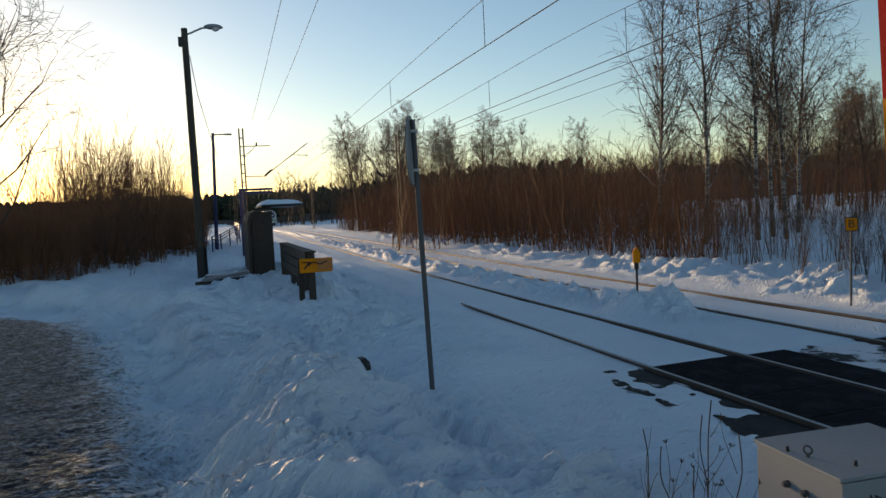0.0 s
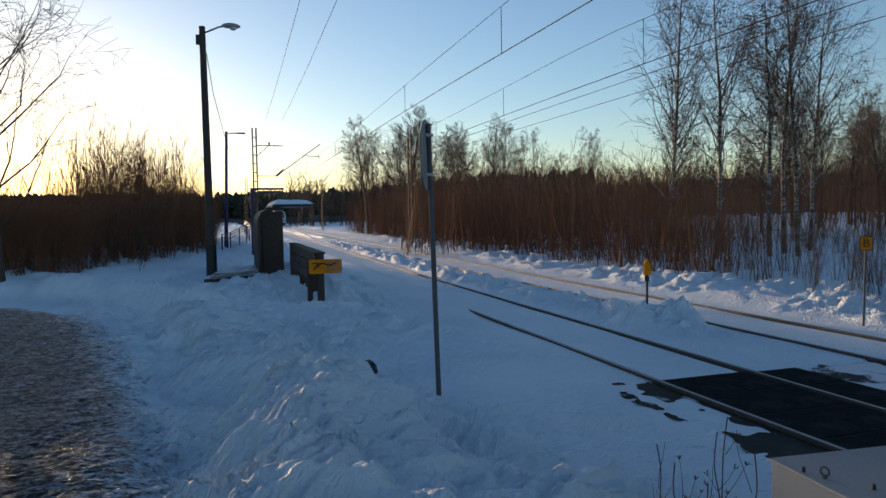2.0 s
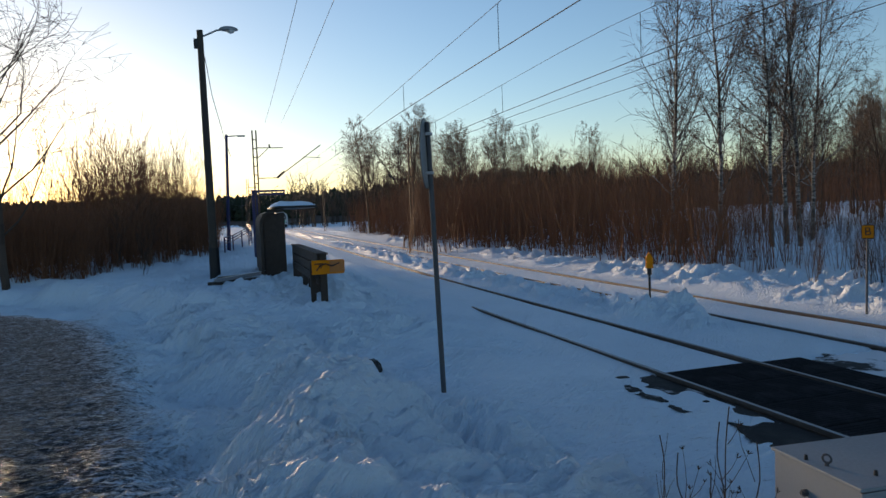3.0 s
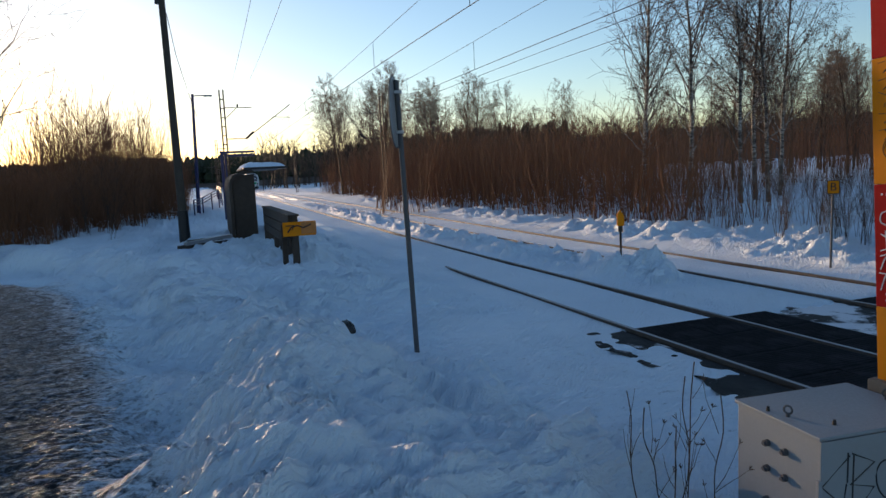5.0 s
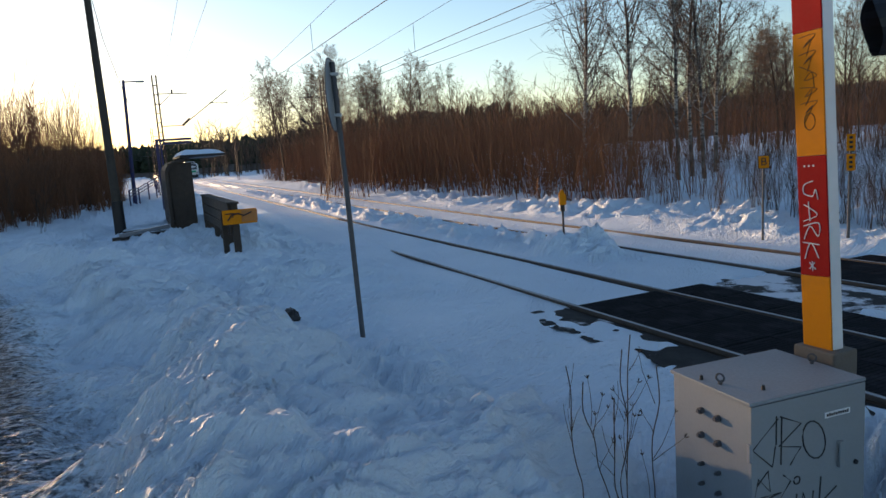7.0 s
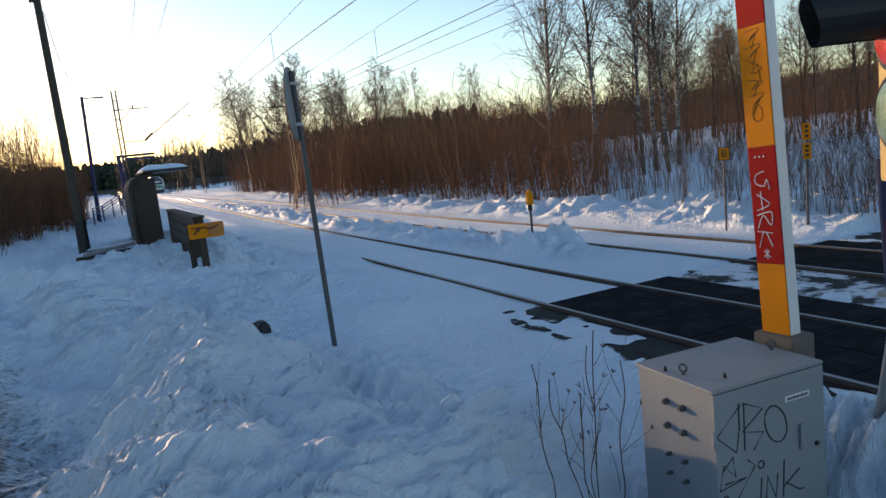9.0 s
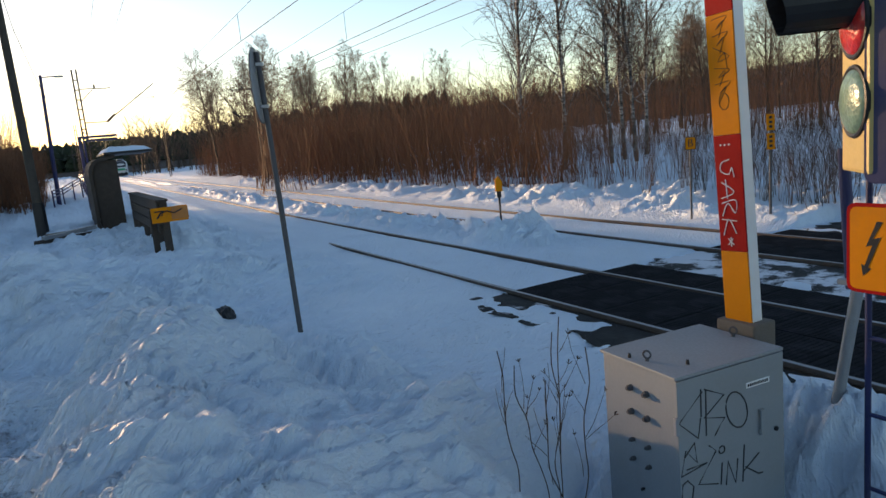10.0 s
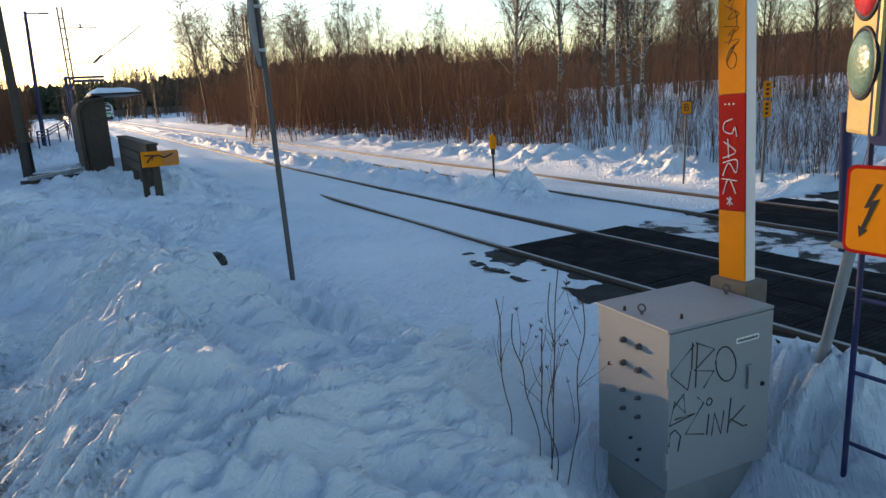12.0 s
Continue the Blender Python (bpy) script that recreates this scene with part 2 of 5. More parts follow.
def rill(x, y, turn, freq, warp, stretch):
    """Wind-combed snow: long sharp-edged ripples that run along a heading, 0 to 1 high."""
    c, k = math.cos(radians(turn)), math.sin(radians(turn))
    u, v = x * c - y * k, y * c + x * k
    p = u * freq * 0.55 + warp * 2.2 + 1.1 * vnoise(u * freq * 0.3, v * stretch)
    f = p - np.floor(p)
    saw = np.where(f < 0.7, f / 0.7, (1 - f) / 0.3)
    return saw ** 1.3 * (0.25 + 0.95 * vnoise(u * freq * 0.5 + 31, v * stretch * 1.7 + 9))


def road_edge(y):
    return np.interp(y, [0, 5, 8, 10, 13, 15, 16.5, 17.6, 18.2], [-0.35, -0.75, -1.15, -1.55, -2.3, -3.1, -4.6, -8, -30])


def ground_z(x, y):
    x, y = np.asarray(x, float), np.asarray(y, float)
    b = bend(y)
    xs = x - b
    shelf_a = np.interp(y, [0, 4, 7, 9, 12, 14.5, 17, 25, 60], [1.2, 1.0, 0.9, 0.2, 0.3, 1.3, 2.4, 3.0, 3.2])
    shelf_b = np.interp(y, [0, 4, 7, 9, 12, 14.5, 17, 25, 60], [2.9, 2.9, 3.0, 2.3, 2.8, 3.6, 4.6, 4.9, 4.9])
    top = np.interp(y, [0, 5.5, 8.2, 10, 14, 20, 60, 200], [0.58, 0.55, 0.30, 0.34, 0.5, 0.62, 0.8, 0.8])
    fall = 1 - step(0, 1, (x - shelf_a) / (shelf_b - shelf_a))
    z = -0.05 + (top + 0.05) * fall
    road = 1 - step(-0.25, 0.35, x - road_edge(y))
    off = (1 - step(4.6, 5.1, xs)) * (1 - road)
    # banks thrown up by the plough
    z = z + ridge(x, y, [(0.8, -0.05), (3.0, 0.1), (5.0, 0.28), (6.8, 0.5)], 0.46, 0.58, 0.85)
    z = z + ridge(x, y, [(9.6, 0.15), (12.5, -0.55), (16, -1.6), (18.5, -3.2), (20, -6)], 0.32, 0.5, 1.1)
    z = z + blob(x, y, 0.42, 6.2, 0.6, 0.3) + blob(x, y, 2.3, 6.55, 0.42, 0.24) + blob(x, y, 1.6, 4.0, 0.75, 0.20) + blob(x, y, 2.4, 3.95, 0.5, 0.36) + blob(x, y, 1.9, 3.1, 0.5, 0.14)
    z = z + blob(x, y, 3.0, 13.6, 1.0, 0.28) + blob(x, y, 3.4, 17.5, 1.4, 0.15)
    z = z - blob(x, y, 2.85, 2.6, 0.75, 0.42) - blob(x, y, 2.0, 10.0, 0.9, 0.12) - blob(x, y, 0.9, 8.2, 1.0, 0.16)
    z = z + blob(x, y, 4.05, 2.5, 0.55, 0.45) + blob(x, y, 4.28, 2.95, 0.6, 0.36) + blob(x, y, 2.35, 5.95, 0.36, 0.36) + blob(x, y, 1.5, 6.35, 0.6, 0.18) + blob(x, y, 2.62, 3.6, 0.35, 0.3) + blob(x, y, 3.9, 1.3, 0.9, 0.25) + blob(x, y, 4.5, 3.4, 0.35, 0.1)
    near = np.exp(-((y - 4) / 9) ** 2)
    rough = off * step(-0.02, 0.16, z + 0.03)
    z = z + rough * ((0.42 + 0.2 * step(8.5, 10, y) * (1 - step(20, 26, y))) * fbm(x * 1.2, y * 1.2, 4) + near * 0.20 * fbm(x * 3.4 + 9, y * 3.4, 4, 0.6))
    crest = x - np.interp(y, [1, 4, 8, 9.6, 12.5, 16], [0.1, 0.3, 0.6, 0.15, -0.55, -1.6])
    slope = step(-0.25, 1.0, crest)
    wx, wy = fbm(x * 1.1 + 3, y * 0.9, 3), fbm(x * 1.0 + 21, y * 1.1 + 8, 3)
    patchy = 0.5 + 0.85 * vnoise(x * 1.4 + 5, y * 1.4)
    rills = (1 - slope) * rill(x, y, 44, 19, 1.9 * wx, 1.6) + slope * rill(x, y, 78, 9.0, 1.9 * wy, 0.6)
    rills = rills + 0.55 * ((1 - slope) * 1.5 * rill(x + 7, y, 54, 7.0, 1.8 * wy, 1.2) + slope * rill(x + 4, y, 66, 17.0, 2.0 * wx, 1.1))
    flank = np.where(crest > 0, 0.8, 0.45) + np.where(crest > 0, 0.2, 0.55) * np.exp(-((crest / 1.0) ** 2))
    z = z + rough * (0.7 + 0.3 * near) * flank * patchy * (0.085 + 0.035 * slope) * (rills - 0.8)
    big = np.abs(fbm(x * 0.95 + 40 + 0.7 * wx, y * 1.5, 3, 0.5))
    z = z - rough * 0.62 * big + off * (0.03 * near + 0.035) * fbm(x * 7, y * 7, 3)
    lane = step(2.9, 3.5, x) * step(3.2, 4.2, y) * (1 - step(9.5, 11, y))
    lumpy = off * (1 - lane) * step(1.0, 2.2, x) * step(5.0, 7.0, y) * (1 - step(26, 34, y))
    z = z + lumpy * (0.05 - 0.34 * np.abs(fbm(x * 1.1 + 71 + 0.8 * fbm(x * 0.8, y * 0.8, 2), y * 2.4 + 13, 4, 0.55)) + 0.10 * fbm(x * 4.5, y * 6, 3, 0.6))
    z = z + off * lane * 0.025 * fbm(x * 3, y * 6, 3)
    z = z + road * (0.05 * fbm(x * 2.5, y * 1.2, 3) - 0.07 * np.abs(fbm(x * 9, y * 13, 2, 0.6)) + 0.015)
    # between and beyond the two tracks
    past = step(8.4, 9.2, y)
    clod = np.maximum(fbm(x * 2.1, y * 1.6, 4, 0.6) + 0.03, -0.05) * (0.25 + 1.5 * vnoise(x * 0.45, y * 0.33))
    z = z + past * step(7.35, 7.75, xs) * (1 - step(8.75, 9.25, xs)) * (0.05 + 0.9 * np.maximum(fbm(x * 2.2, y * 2.2, 4, 0.6) + 0.04, 0) * step(9.5, 12, y))
    z = z + (blob(x, y, 8.05, 12.15, 0.55, 0.34) + blob(x, y, 8.75, 11.9, 0.35, 0.22)) * (1 + 3.0 * clod)
    rise = step(11.6, 13.4, xs)
    z = z + rise * (0.20 + 0.85 * clod * (1 - step(15.5, 18, xs)) + 0.12 * fbm(x * 0.7, y * 0.7, 3))
    z = z + step(14, 60, xs) * 0.6 + step(60, 260, xs) * 0.9 - (1 - step(-220, -14, x)) * 0.4
    # level crossing and tracks
    rows = step(0.3, 0.9, y) * (1 - step(8.15, 8.3, y))
    pave = rows * (step(5.36, 5.44, x) * (1 - step(7.9, 7.98, x)) + step(9.36, 9.44, x) * (1 - step(11.7, 11.78, x)))
    edge = rows * step(4.72, 5.0, x) * (1 - step(13.2, 13.6, x))
    z = z * (1 - edge) + edge * (-0.052 + 0.16 * fbm(x * 1.1 + 3, y * 0.9, 4) - 0.03 * step(4.7, 5.4, x))
    z = z * (1 - pave) - 0.14 * pave
    for c in (5.5, 7.09, 9.45, 11.03):
        d = xs - c
        open_rail = 1 - step(15.0, 16.2, y) if c == 5.5 else 1.0
        hide = 1 - 0.55 * step(8.5, 9.5, y) * step(0.35, 0.6, vnoise(x * 0.2, y * 0.55)) if c == 7.09 else 1.0
        z = z - open_rail * hide * 0.06 * np.exp(-(((d - (0.035 if c in (5.5, 9.45) else -0.035)) / 0.036) ** 2)) + (1 - pave) * 0.022 * np.exp(-((d / 0.3) ** 2))
    z = z + 0.075 * step(15.2, 16.6, y) * np.exp(-(((xs - 5.4) / 0.4) ** 2))
    z = z + (1 - pave) * step(4.6, 5.2, xs) * (1 - rise) * 0.05 * fbm(x * 1.1, y * 0.35, 3)
    return z


def spaced(*runs):
    """Grid lines: (end, spacing) runs from a first value."""
    out = [runs[0]]
    for end, d in runs[1:]:
        n = max(1, round((end - out[-1]) / d))
        out += list(np.linspace(out[-1], end, n + 1)[1:])
    return np.array(out)


def build_ground():
    far = [17 * 1.17**k for k in range(30)]
    gx = np.concatenate([[-v for v in far[::-1]], spaced(-14.0, (-4, 0.25), (-1.8, 0.045), (3.0, 0.019), (4.2, 0.04), (5.3, 0.05), (5.7, 0.022), (6.9, 0.06), (7.3, 0.022), (9.25, 0.07), (9.65, 0.03), (10.85, 0.08), (11.25, 0.03), (14, 0.09), (16.5, 0.2)), far])
    gy = np.concatenate([[-1800, -600, -200, -70, -25, -9], spaced(-4.0, (2.2, 0.25), (7.6, 0.02), (9, 0.035), (14, 0.05), (26, 0.12), (60, 0.4)), [60 * 1.07**k for k in range(1, 53)]])
    X, Y = np.meshgrid(gx, gy)
    Z = ground_z(X, Y)
    verts = np.stack([X.ravel(), Y.ravel(), Z.ravel()], 1)
    nx, ny = len(gx), len(gy)
    i, j = np.meshgrid(np.arange(nx - 1), np.arange(ny - 1))
    a = (j * nx + i).ravel()
    quads = np.stack([a, a + 1, a + nx + 1, a + nx], 1)
    c = verts[quads].mean(1)
    on_road = c[:, 0] < road_edge(c[:, 1])
    ice = step(0.9, -0.9, verts[:, 0] - road_edge(verts[:, 1])) * (verts[:, 1] < 19)
    drive = step(2.6, 3.3, verts[:, 0]) * (1 - step(4.9, 5.1, verts[:, 0])) * step(3.2, 4.2, verts[:, 1]) * (1 - step(7.8, 8.8, verts[:, 1]))
    ice = np.maximum(ice, 0.16 * drive)
    for name, pick, mat, label in (("ground", ~on_road, TRODDEN, "snow-covered ground with ploughed banks and packed tracks"),
                                   ("road", on_road, TRODDEN, "icy gravel road with frozen ruts beside the snowbank")):
        q = quads[pick]
        used = np.unique(q)
        index = np.full(len(verts), -1)
        index[used] = np.arange(len(used))
        ob = raw(name, verts[used].tolist(), index[q].tolist(), mat, label, name, "structure", True)
        ob.data.attributes.new("ice", "FLOAT", "POINT").data.foreach_set("value", ice[used].astype(np.float32))


build_ground()


def build_track(x0, label):
    """Two rails that follow the line."""
    t = thing("railway_track", label, "railway track", kind="structure")
    prof = [(-0.036, 0), (0.036, 0), (0.036, -0.04), (0.01, -0.055), (0.01, -0.14), (0.07, -0.16), (-0.07, -0.16), (-0.01, -0.14), (-0.01, -0.055), (-0.036, -0.04)]
    ys = spaced(-40.0, (20, 4), (330, 3))
    for dx in (0.0, 1.59 if x0 < 7 else 1.58):
        bm = bmesh.new()
        rows = [[bm.verts.new((x0 + dx + float(bend(y)) + px, y, pz + 0.006)) for px, pz in prof] for y in ys]
        for a, b in zip(rows, rows[1:]):
            for k in range(len(prof)):
                bm.faces.new((a[k], a[(k + 1) % len(prof)], b[(k + 1) % len(prof)], b[k]))
        rail = part("rail", bm, RAILSTEEL, t)
        bm = bmesh.new()
        rows = [[bm.verts.new((x0 + dx + float(bend(y)) + px, y, pz)) for px, pz in ((-0.022, 0.0062), (-0.02, 0.0085), (0.02, 0.0085), (0.022, 0.0062))] for y in ys]
        for a, b in zip(rows, rows[1:]):
            for k in range(3):
                bm.faces.new((a[k], a[k + 1], b[k + 1], b[k]))
        part("running_surface", bm, STEEL, rail, "worn bright running surface")


build_track(5.5, "railway track with dark steel rails sunk in packed snow")
build_track(9.45, "further railway track with snow-filled rails")

# ---- bare trees and thickets ----
RNG = np.random.RandomState(11)


def tubes(segs, sides=3):
    """Tapered bars as arrays: rows of x0 y0 z0 x1 y1 z1 r0 r1."""
    s = np.asarray(segs, float)
    a, b, r0, r1 = s[:, :3], s[:, 3:6], s[:, 6:7], s[:, 7:8]
    d = b - a
    d /= np.linalg.norm(d, axis=1, keepdims=True) + 1e-9
    up = np.where(np.abs(d[:, 2:3]) > 0.9, [[1.0, 0, 0]], [[0, 0, 1.0]])
    u = np.cross(d, up)
    u /= np.linalg.norm(u, axis=1, keepdims=True) + 1e-9
    v = np.cross(d, u)
    n = len(s)
    verts = np.zeros((n, 2 * sides, 3))
    for k in range(sides):
        w = math.cos(6.28319 * k / sides) * u + math.sin(6.28319 * k / sides) * v
        verts[:, k], verts[:, sides + k] = a + w * r0, b + w * r1
    f = np.array([[k, (k + 1) % sides, sides + (k + 1) % sides, sides + k] for k in range(sides)])
    faces = (np.arange(n)[:, None, None] * 2 * sides + f[None]).reshape(-1, 4)
    return verts.reshape(-1, 3), faces


def grow(segs, p, d, length, r, n, wander, lift, rng, tip=0.25):
    """A limb of n pieces from p along d; returns the joints."""
    d = d / np.linalg.norm(d)
    joints = []
    for k in range(n):
        d = d + rng.normal(0, wander, 3) + np.array([0, 0, lift])
        d /= np.linalg.norm(d)
        q = p + d * length / n
        r0, r1 = r * (1 - (1 - tip) * k / n), r * (1 - (1 - tip) * (k + 1) / n)
        segs.append((*p, *q, r0, r1))
        joints.append((q, d.copy(), r1))
        p = q
    return joints


def side_way(d, angle, rng):
    a = rng.rand() * 6.2832
    u = np.cross(d, [0.3, 0.5, 0.8])
    u /= np.linalg.norm(u)
    v = np.cross(d, u)
    return d * math.cos(angle) + (u * math.cos(a) + v * math.sin(a)) * math.sin(angle)


def birch_segs(h, seed, limbs=46, twigs=5, spread=0.2, thick=0.12, clear=0.22, twig=0.0075):
    rng = np.random.RandomState(seed)
    trunk, fine = [], []
    js = grow(trunk, np.array([0, 0, -0.3]), np.array([rng.normal(0, 0.04), rng.normal(0, 0.04), 1.0]), h, thick, 16, 0.025, 0.05, rng, 0.1)
    for k in range(limbs):
        f = clear + (0.98 - clear) * (k + rng.rand()) / limbs
        i = min(int(f * 16), 15)
        p, d, r = js[i]
        p0 = js[i - 1][0] if i else np.array([0, 0, -0.3])
        p = p0 + (p - p0) * rng.rand()
        ln = h * spread * (1.15 - 0.85 * abs(f - 0.45) / 0.55) * rng.uniform(0.7, 1.2)
        lj = grow(fine if r < 0.03 else trunk, p, side_way(d, rng.uniform(0.5, 0.95), rng), ln, min(r * 0.5, 0.035), 5, 0.12, 0.13, rng, 0.3)
        for q, dd, rr in lj[1:]:
            for _ in range(2):
                sj = grow(fine, q, side_way(dd, rng.uniform(0.4, 0.9), rng), ln * rng.uniform(0.22, 0.45), max(rr * 0.6, 0.008), 3, 0.16, 0.02, rng, 0.5)
                for q2, d2, r2 in sj:
                    for _ in range(twigs // 2):
                        grow(fine, q2, side_way(d2, rng.uniform(0.4, 1.0), rng), ln * rng.uniform(0.12, 0.28), twig, 2, 0.15, -0.12, rng, 0.6)
    return trunk, fine


def tree(name, segs, mats, label, category, at, rz=0.0, scale=1.0, group=""):
    """A bare tree: trunk with its limbs, and a crown of fine branches."""
    t = thing(name, label, category, (at[0], at[1], float(ground_z(at[0], at[1])) - 0.05), rz, group)
    t.scale = (scale, scale, scale)
    for nm, sg, mt, sides in (("trunk", segs[0], mats[0], 6), ("crown", segs[1], mats[1], 3)):
        v, f = tubes(sg, sides)
        me = bpy.data.meshes.new(nm)
        me.from_pydata(v.tolist(), [], f.tolist())
        me.materials.append(mt)
        ob = new(nm, me)
        ob.parent = t
    return t


def clump(name, plants, mat, label, kinds, seed):
    """Hundreds of saplings as one stuff object. plants: rows of x, y, height."""
    rng = np.random.RandomState(seed)
    vs, fs, n = [], [], 0
    for x, y, h in plants:
        v, f = kinds[rng.randint(len(kinds))]
        a = rng.rand() * 6.2832
        c, s = math.cos(a), math.sin(a)
        lean = rng.normal(0, 0.08, 2)
        w = h * rng.uniform(0.8, 1.15)
        out = np.stack([(v[:, 0] * c - v[:, 1] * s) * w + lean[0] * v[:, 2] * h, (v[:, 0] * s + v[:, 1] * c) * w + lean[1] * v[:, 2] * h, v[:, 2] * h], 1)
        out += [x, y, 0]
        vs.append(out), fs.append(f + n)
        n += len(v)
    v = np.concatenate(vs)
    base = np.repeat([float(z) for z in ground_z(np.array([p[0] for p in plants]), np.array([p[1] for p in plants]))], [len(q) for q in vs])
    v[:, 2] += base - 0.05
    return raw(name, v.tolist(), np.concatenate(fs).tolist(), mat, label, "thicket", "stuff")


def sapling_kinds(n, seed, stems=(1, 3), branches=9, thick=0.0045, angle=0.5, thin=0.0014):
    """Bare saplings of height one."""
    out = []
    for k in range(n):
        rng = np.random.RandomState(seed + k)
        segs = []
        for _ in range(rng.randint(stems[0], stems[1] + 1)):
            d0 = np.array([rng.normal(0, 0.12), rng.normal(0, 0.12), 1])
            js = grow(segs, np.array([rng.normal(0, 0.03), rng.normal(0, 0.03), 0]), d0, rng.uniform(0.75, 1.0), thick, 6, 0.06, 0.03, rng, 0.25)
            for q, d, r in js[1:]:
                for _ in range(max(1, branches // 5)):
                    lj = grow(segs, q, side_way(d, rng.uniform(0.3, angle + 0.2), rng), rng.uniform(0.12, 0.32), max(r * 0.55, thin), 2, 0.1, 0.12, rng, 0.5)
                    grow(segs, lj[0][0], side_way(lj[0][1], 0.5, rng), rng.uniform(0.08, 0.2), thin * 0.93, 1, 0.1, 0.1, rng, 0.6)
        out.append(tubes(segs, 3))
    return out


SAPLING = sapling_kinds(10, 100)
FARTREE = sapling_kinds(6, 500, (1, 2), 10, 0.011, 0.8, 0.005)
SPRAY = sapling_kinds(7, 620, (2, 4), 9, 0.004, 0.5, 0.0014)
BUSHY = sapling_kinds(8, 300, (3, 5), 10, 0.0042, 0.7)

# left thicket: dense brush with taller growth behind
left = []
for _ in range(1000):
    y = 25.5 + 30 * RNG.rand() ** 1.5
    edge = np.interp(y, [25, 29, 33, 37, 42, 60], [-4.8, -3.7, -2.3, -0.8, -0.4, -0.7])
    x = edge - abs(RNG.normal(0, 5.5)) - 0.2
    sunny = -2.2 < x + 0.9 + 0.277 * (y - 5) < 3.9
    if x > -24:
        left.append((x, y, RNG.uniform(1.9, 2.5) + 0.02 * (y - 25) if sunny else RNG.uniform(2.2, 3.0) + 0.016 * (y - 25)))
clump("thicket", left, WILLOW, "dense bare brown willow thicket by the road", BUSHY, 1)
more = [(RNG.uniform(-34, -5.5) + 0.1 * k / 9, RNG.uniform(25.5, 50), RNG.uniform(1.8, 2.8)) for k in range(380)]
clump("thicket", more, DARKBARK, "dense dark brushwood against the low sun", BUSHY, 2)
crowns = []
for _ in range(480):
    u = RNG.uniform(-1.9, 1)
    x, y = -7.6 + 4.8 * u, RNG.uniform(44, 62)
    if -2.2 < x + 0.9 + 0.277 * (y - 5) < 3.9 and RNG.rand() < 0.8:
        continue
    crowns.append((x, y, (8.0 - 0.8 * u * u) * RNG.uniform(0.5, 1.0)))
clump("thicket", crowns, WILLOW, "taller bare willows rising over the brushwood", SPRAY, 9)

# right thicket: reddish saplings along the line
right = []
for _ in range(2600):
    y = RNG.uniform(13.5, 95)
    edge = np.interp(y, [12, 18, 24, 40, 60, 100], [17.5, 14.6, 14.0, 14.0, 14.8, 16.0])
    depth = np.interp(y, [12, 17, 20, 30, 100], [2.0, 3.0, 4.5, 8, 18])
    x = edge + depth * RNG.rand() ** 1.3
    side = math.degrees(math.atan2(x, y))
    if RNG.rand() > np.interp(side, [32, 39, 44, 50, 58], [1.0, 0.85, 0.5, 0.24, 0.12]):
        continue
    h = RNG.uniform(1.8, 4.4) * np.interp(side, [12, 30, 38, 44, 55], [1.2, 1.05, 0.85, 0.6, 0.45])
    right.append((x, y, h))
clump("thicket", right, WILLOW, "thicket of reddish bare saplings along the track", SAPLING, 3)
scrub = []
for _ in range(2600):
    a, d = radians(RNG.uniform(14, 82)), 40 + 92 * RNG.rand() ** 1.35
    if math.degrees(a) < 38 or d > 46:
        scrub.append((math.sin(a) * d, math.cos(a) * d, RNG.uniform(3, 5.8)))
clump("thicket", scrub, WILLOW, "brown scrub of bare saplings beyond the snowfield", SAPLING, 4)
hedge = []
for _ in range(420):
    a = radians(RNG.uniform(33, 78))
    d = RNG.uniform(36, 43)
    hedge.append((math.sin(a) * d, math.cos(a) * d, RNG.uniform(0.8, 1.7)))
clump("thicket", hedge, WOODS, "low dark brushwood across the snowfield", BUSHY, 5)
few = [(RNG.normal(13.6, 0.5), RNG.normal(8.6, 0.5), RNG.uniform(1.2, 2.1)) for _ in range(14)] + [(RNG.uniform(13.6, 16), RNG.uniform(9, 14), RNG.uniform(0.9, 2.0)) for _ in range(60)]
clump("thicket", few, DARKBARK, "sparse thin bushes standing in snow by the crossing", BUSHY, 6)

# birches
BIRCHES = [birch_segs(14.5, 21), birch_segs(14.0, 22, 42), birch_segs(13.0, 23, 40, 5, 0.17)]
stand = [(16.9, 23.6, 0, 0.86), (20.6, 25.4, 1, 0.98), (23.2, 25.0, 2, 1.0), (24.2, 24.4, 0, 0.98), (25.2, 26.2, 1, 1.0), (18.0, 24.6, 2, 0.62), (27.5, 27.0, 0, 0.9)]
made = {}
for k, (x, y, v, s) in enumerate(stand):
    if v not in made:
        made[v] = tree("birch", BIRCHES[v], (BIRCH, TWIG), "tall bare silver birch in the roadside thicket", "tree", (x, y), 40 * k, s, "birches by the track")
    else:
        c = copy_thing(made[v], pose(x, y, float(ground_z(x, y)) - 0.05, 0, 0, 67 * k))
        c.scale = (s, s, s)
GROVE = [birch_segs(13, 41, 28, 4, 0.26, 0.13, 0.3, 0.012), birch_segs(12.5, 42, 28, 4, 0.28, 0.13, 0.25, 0.012)]
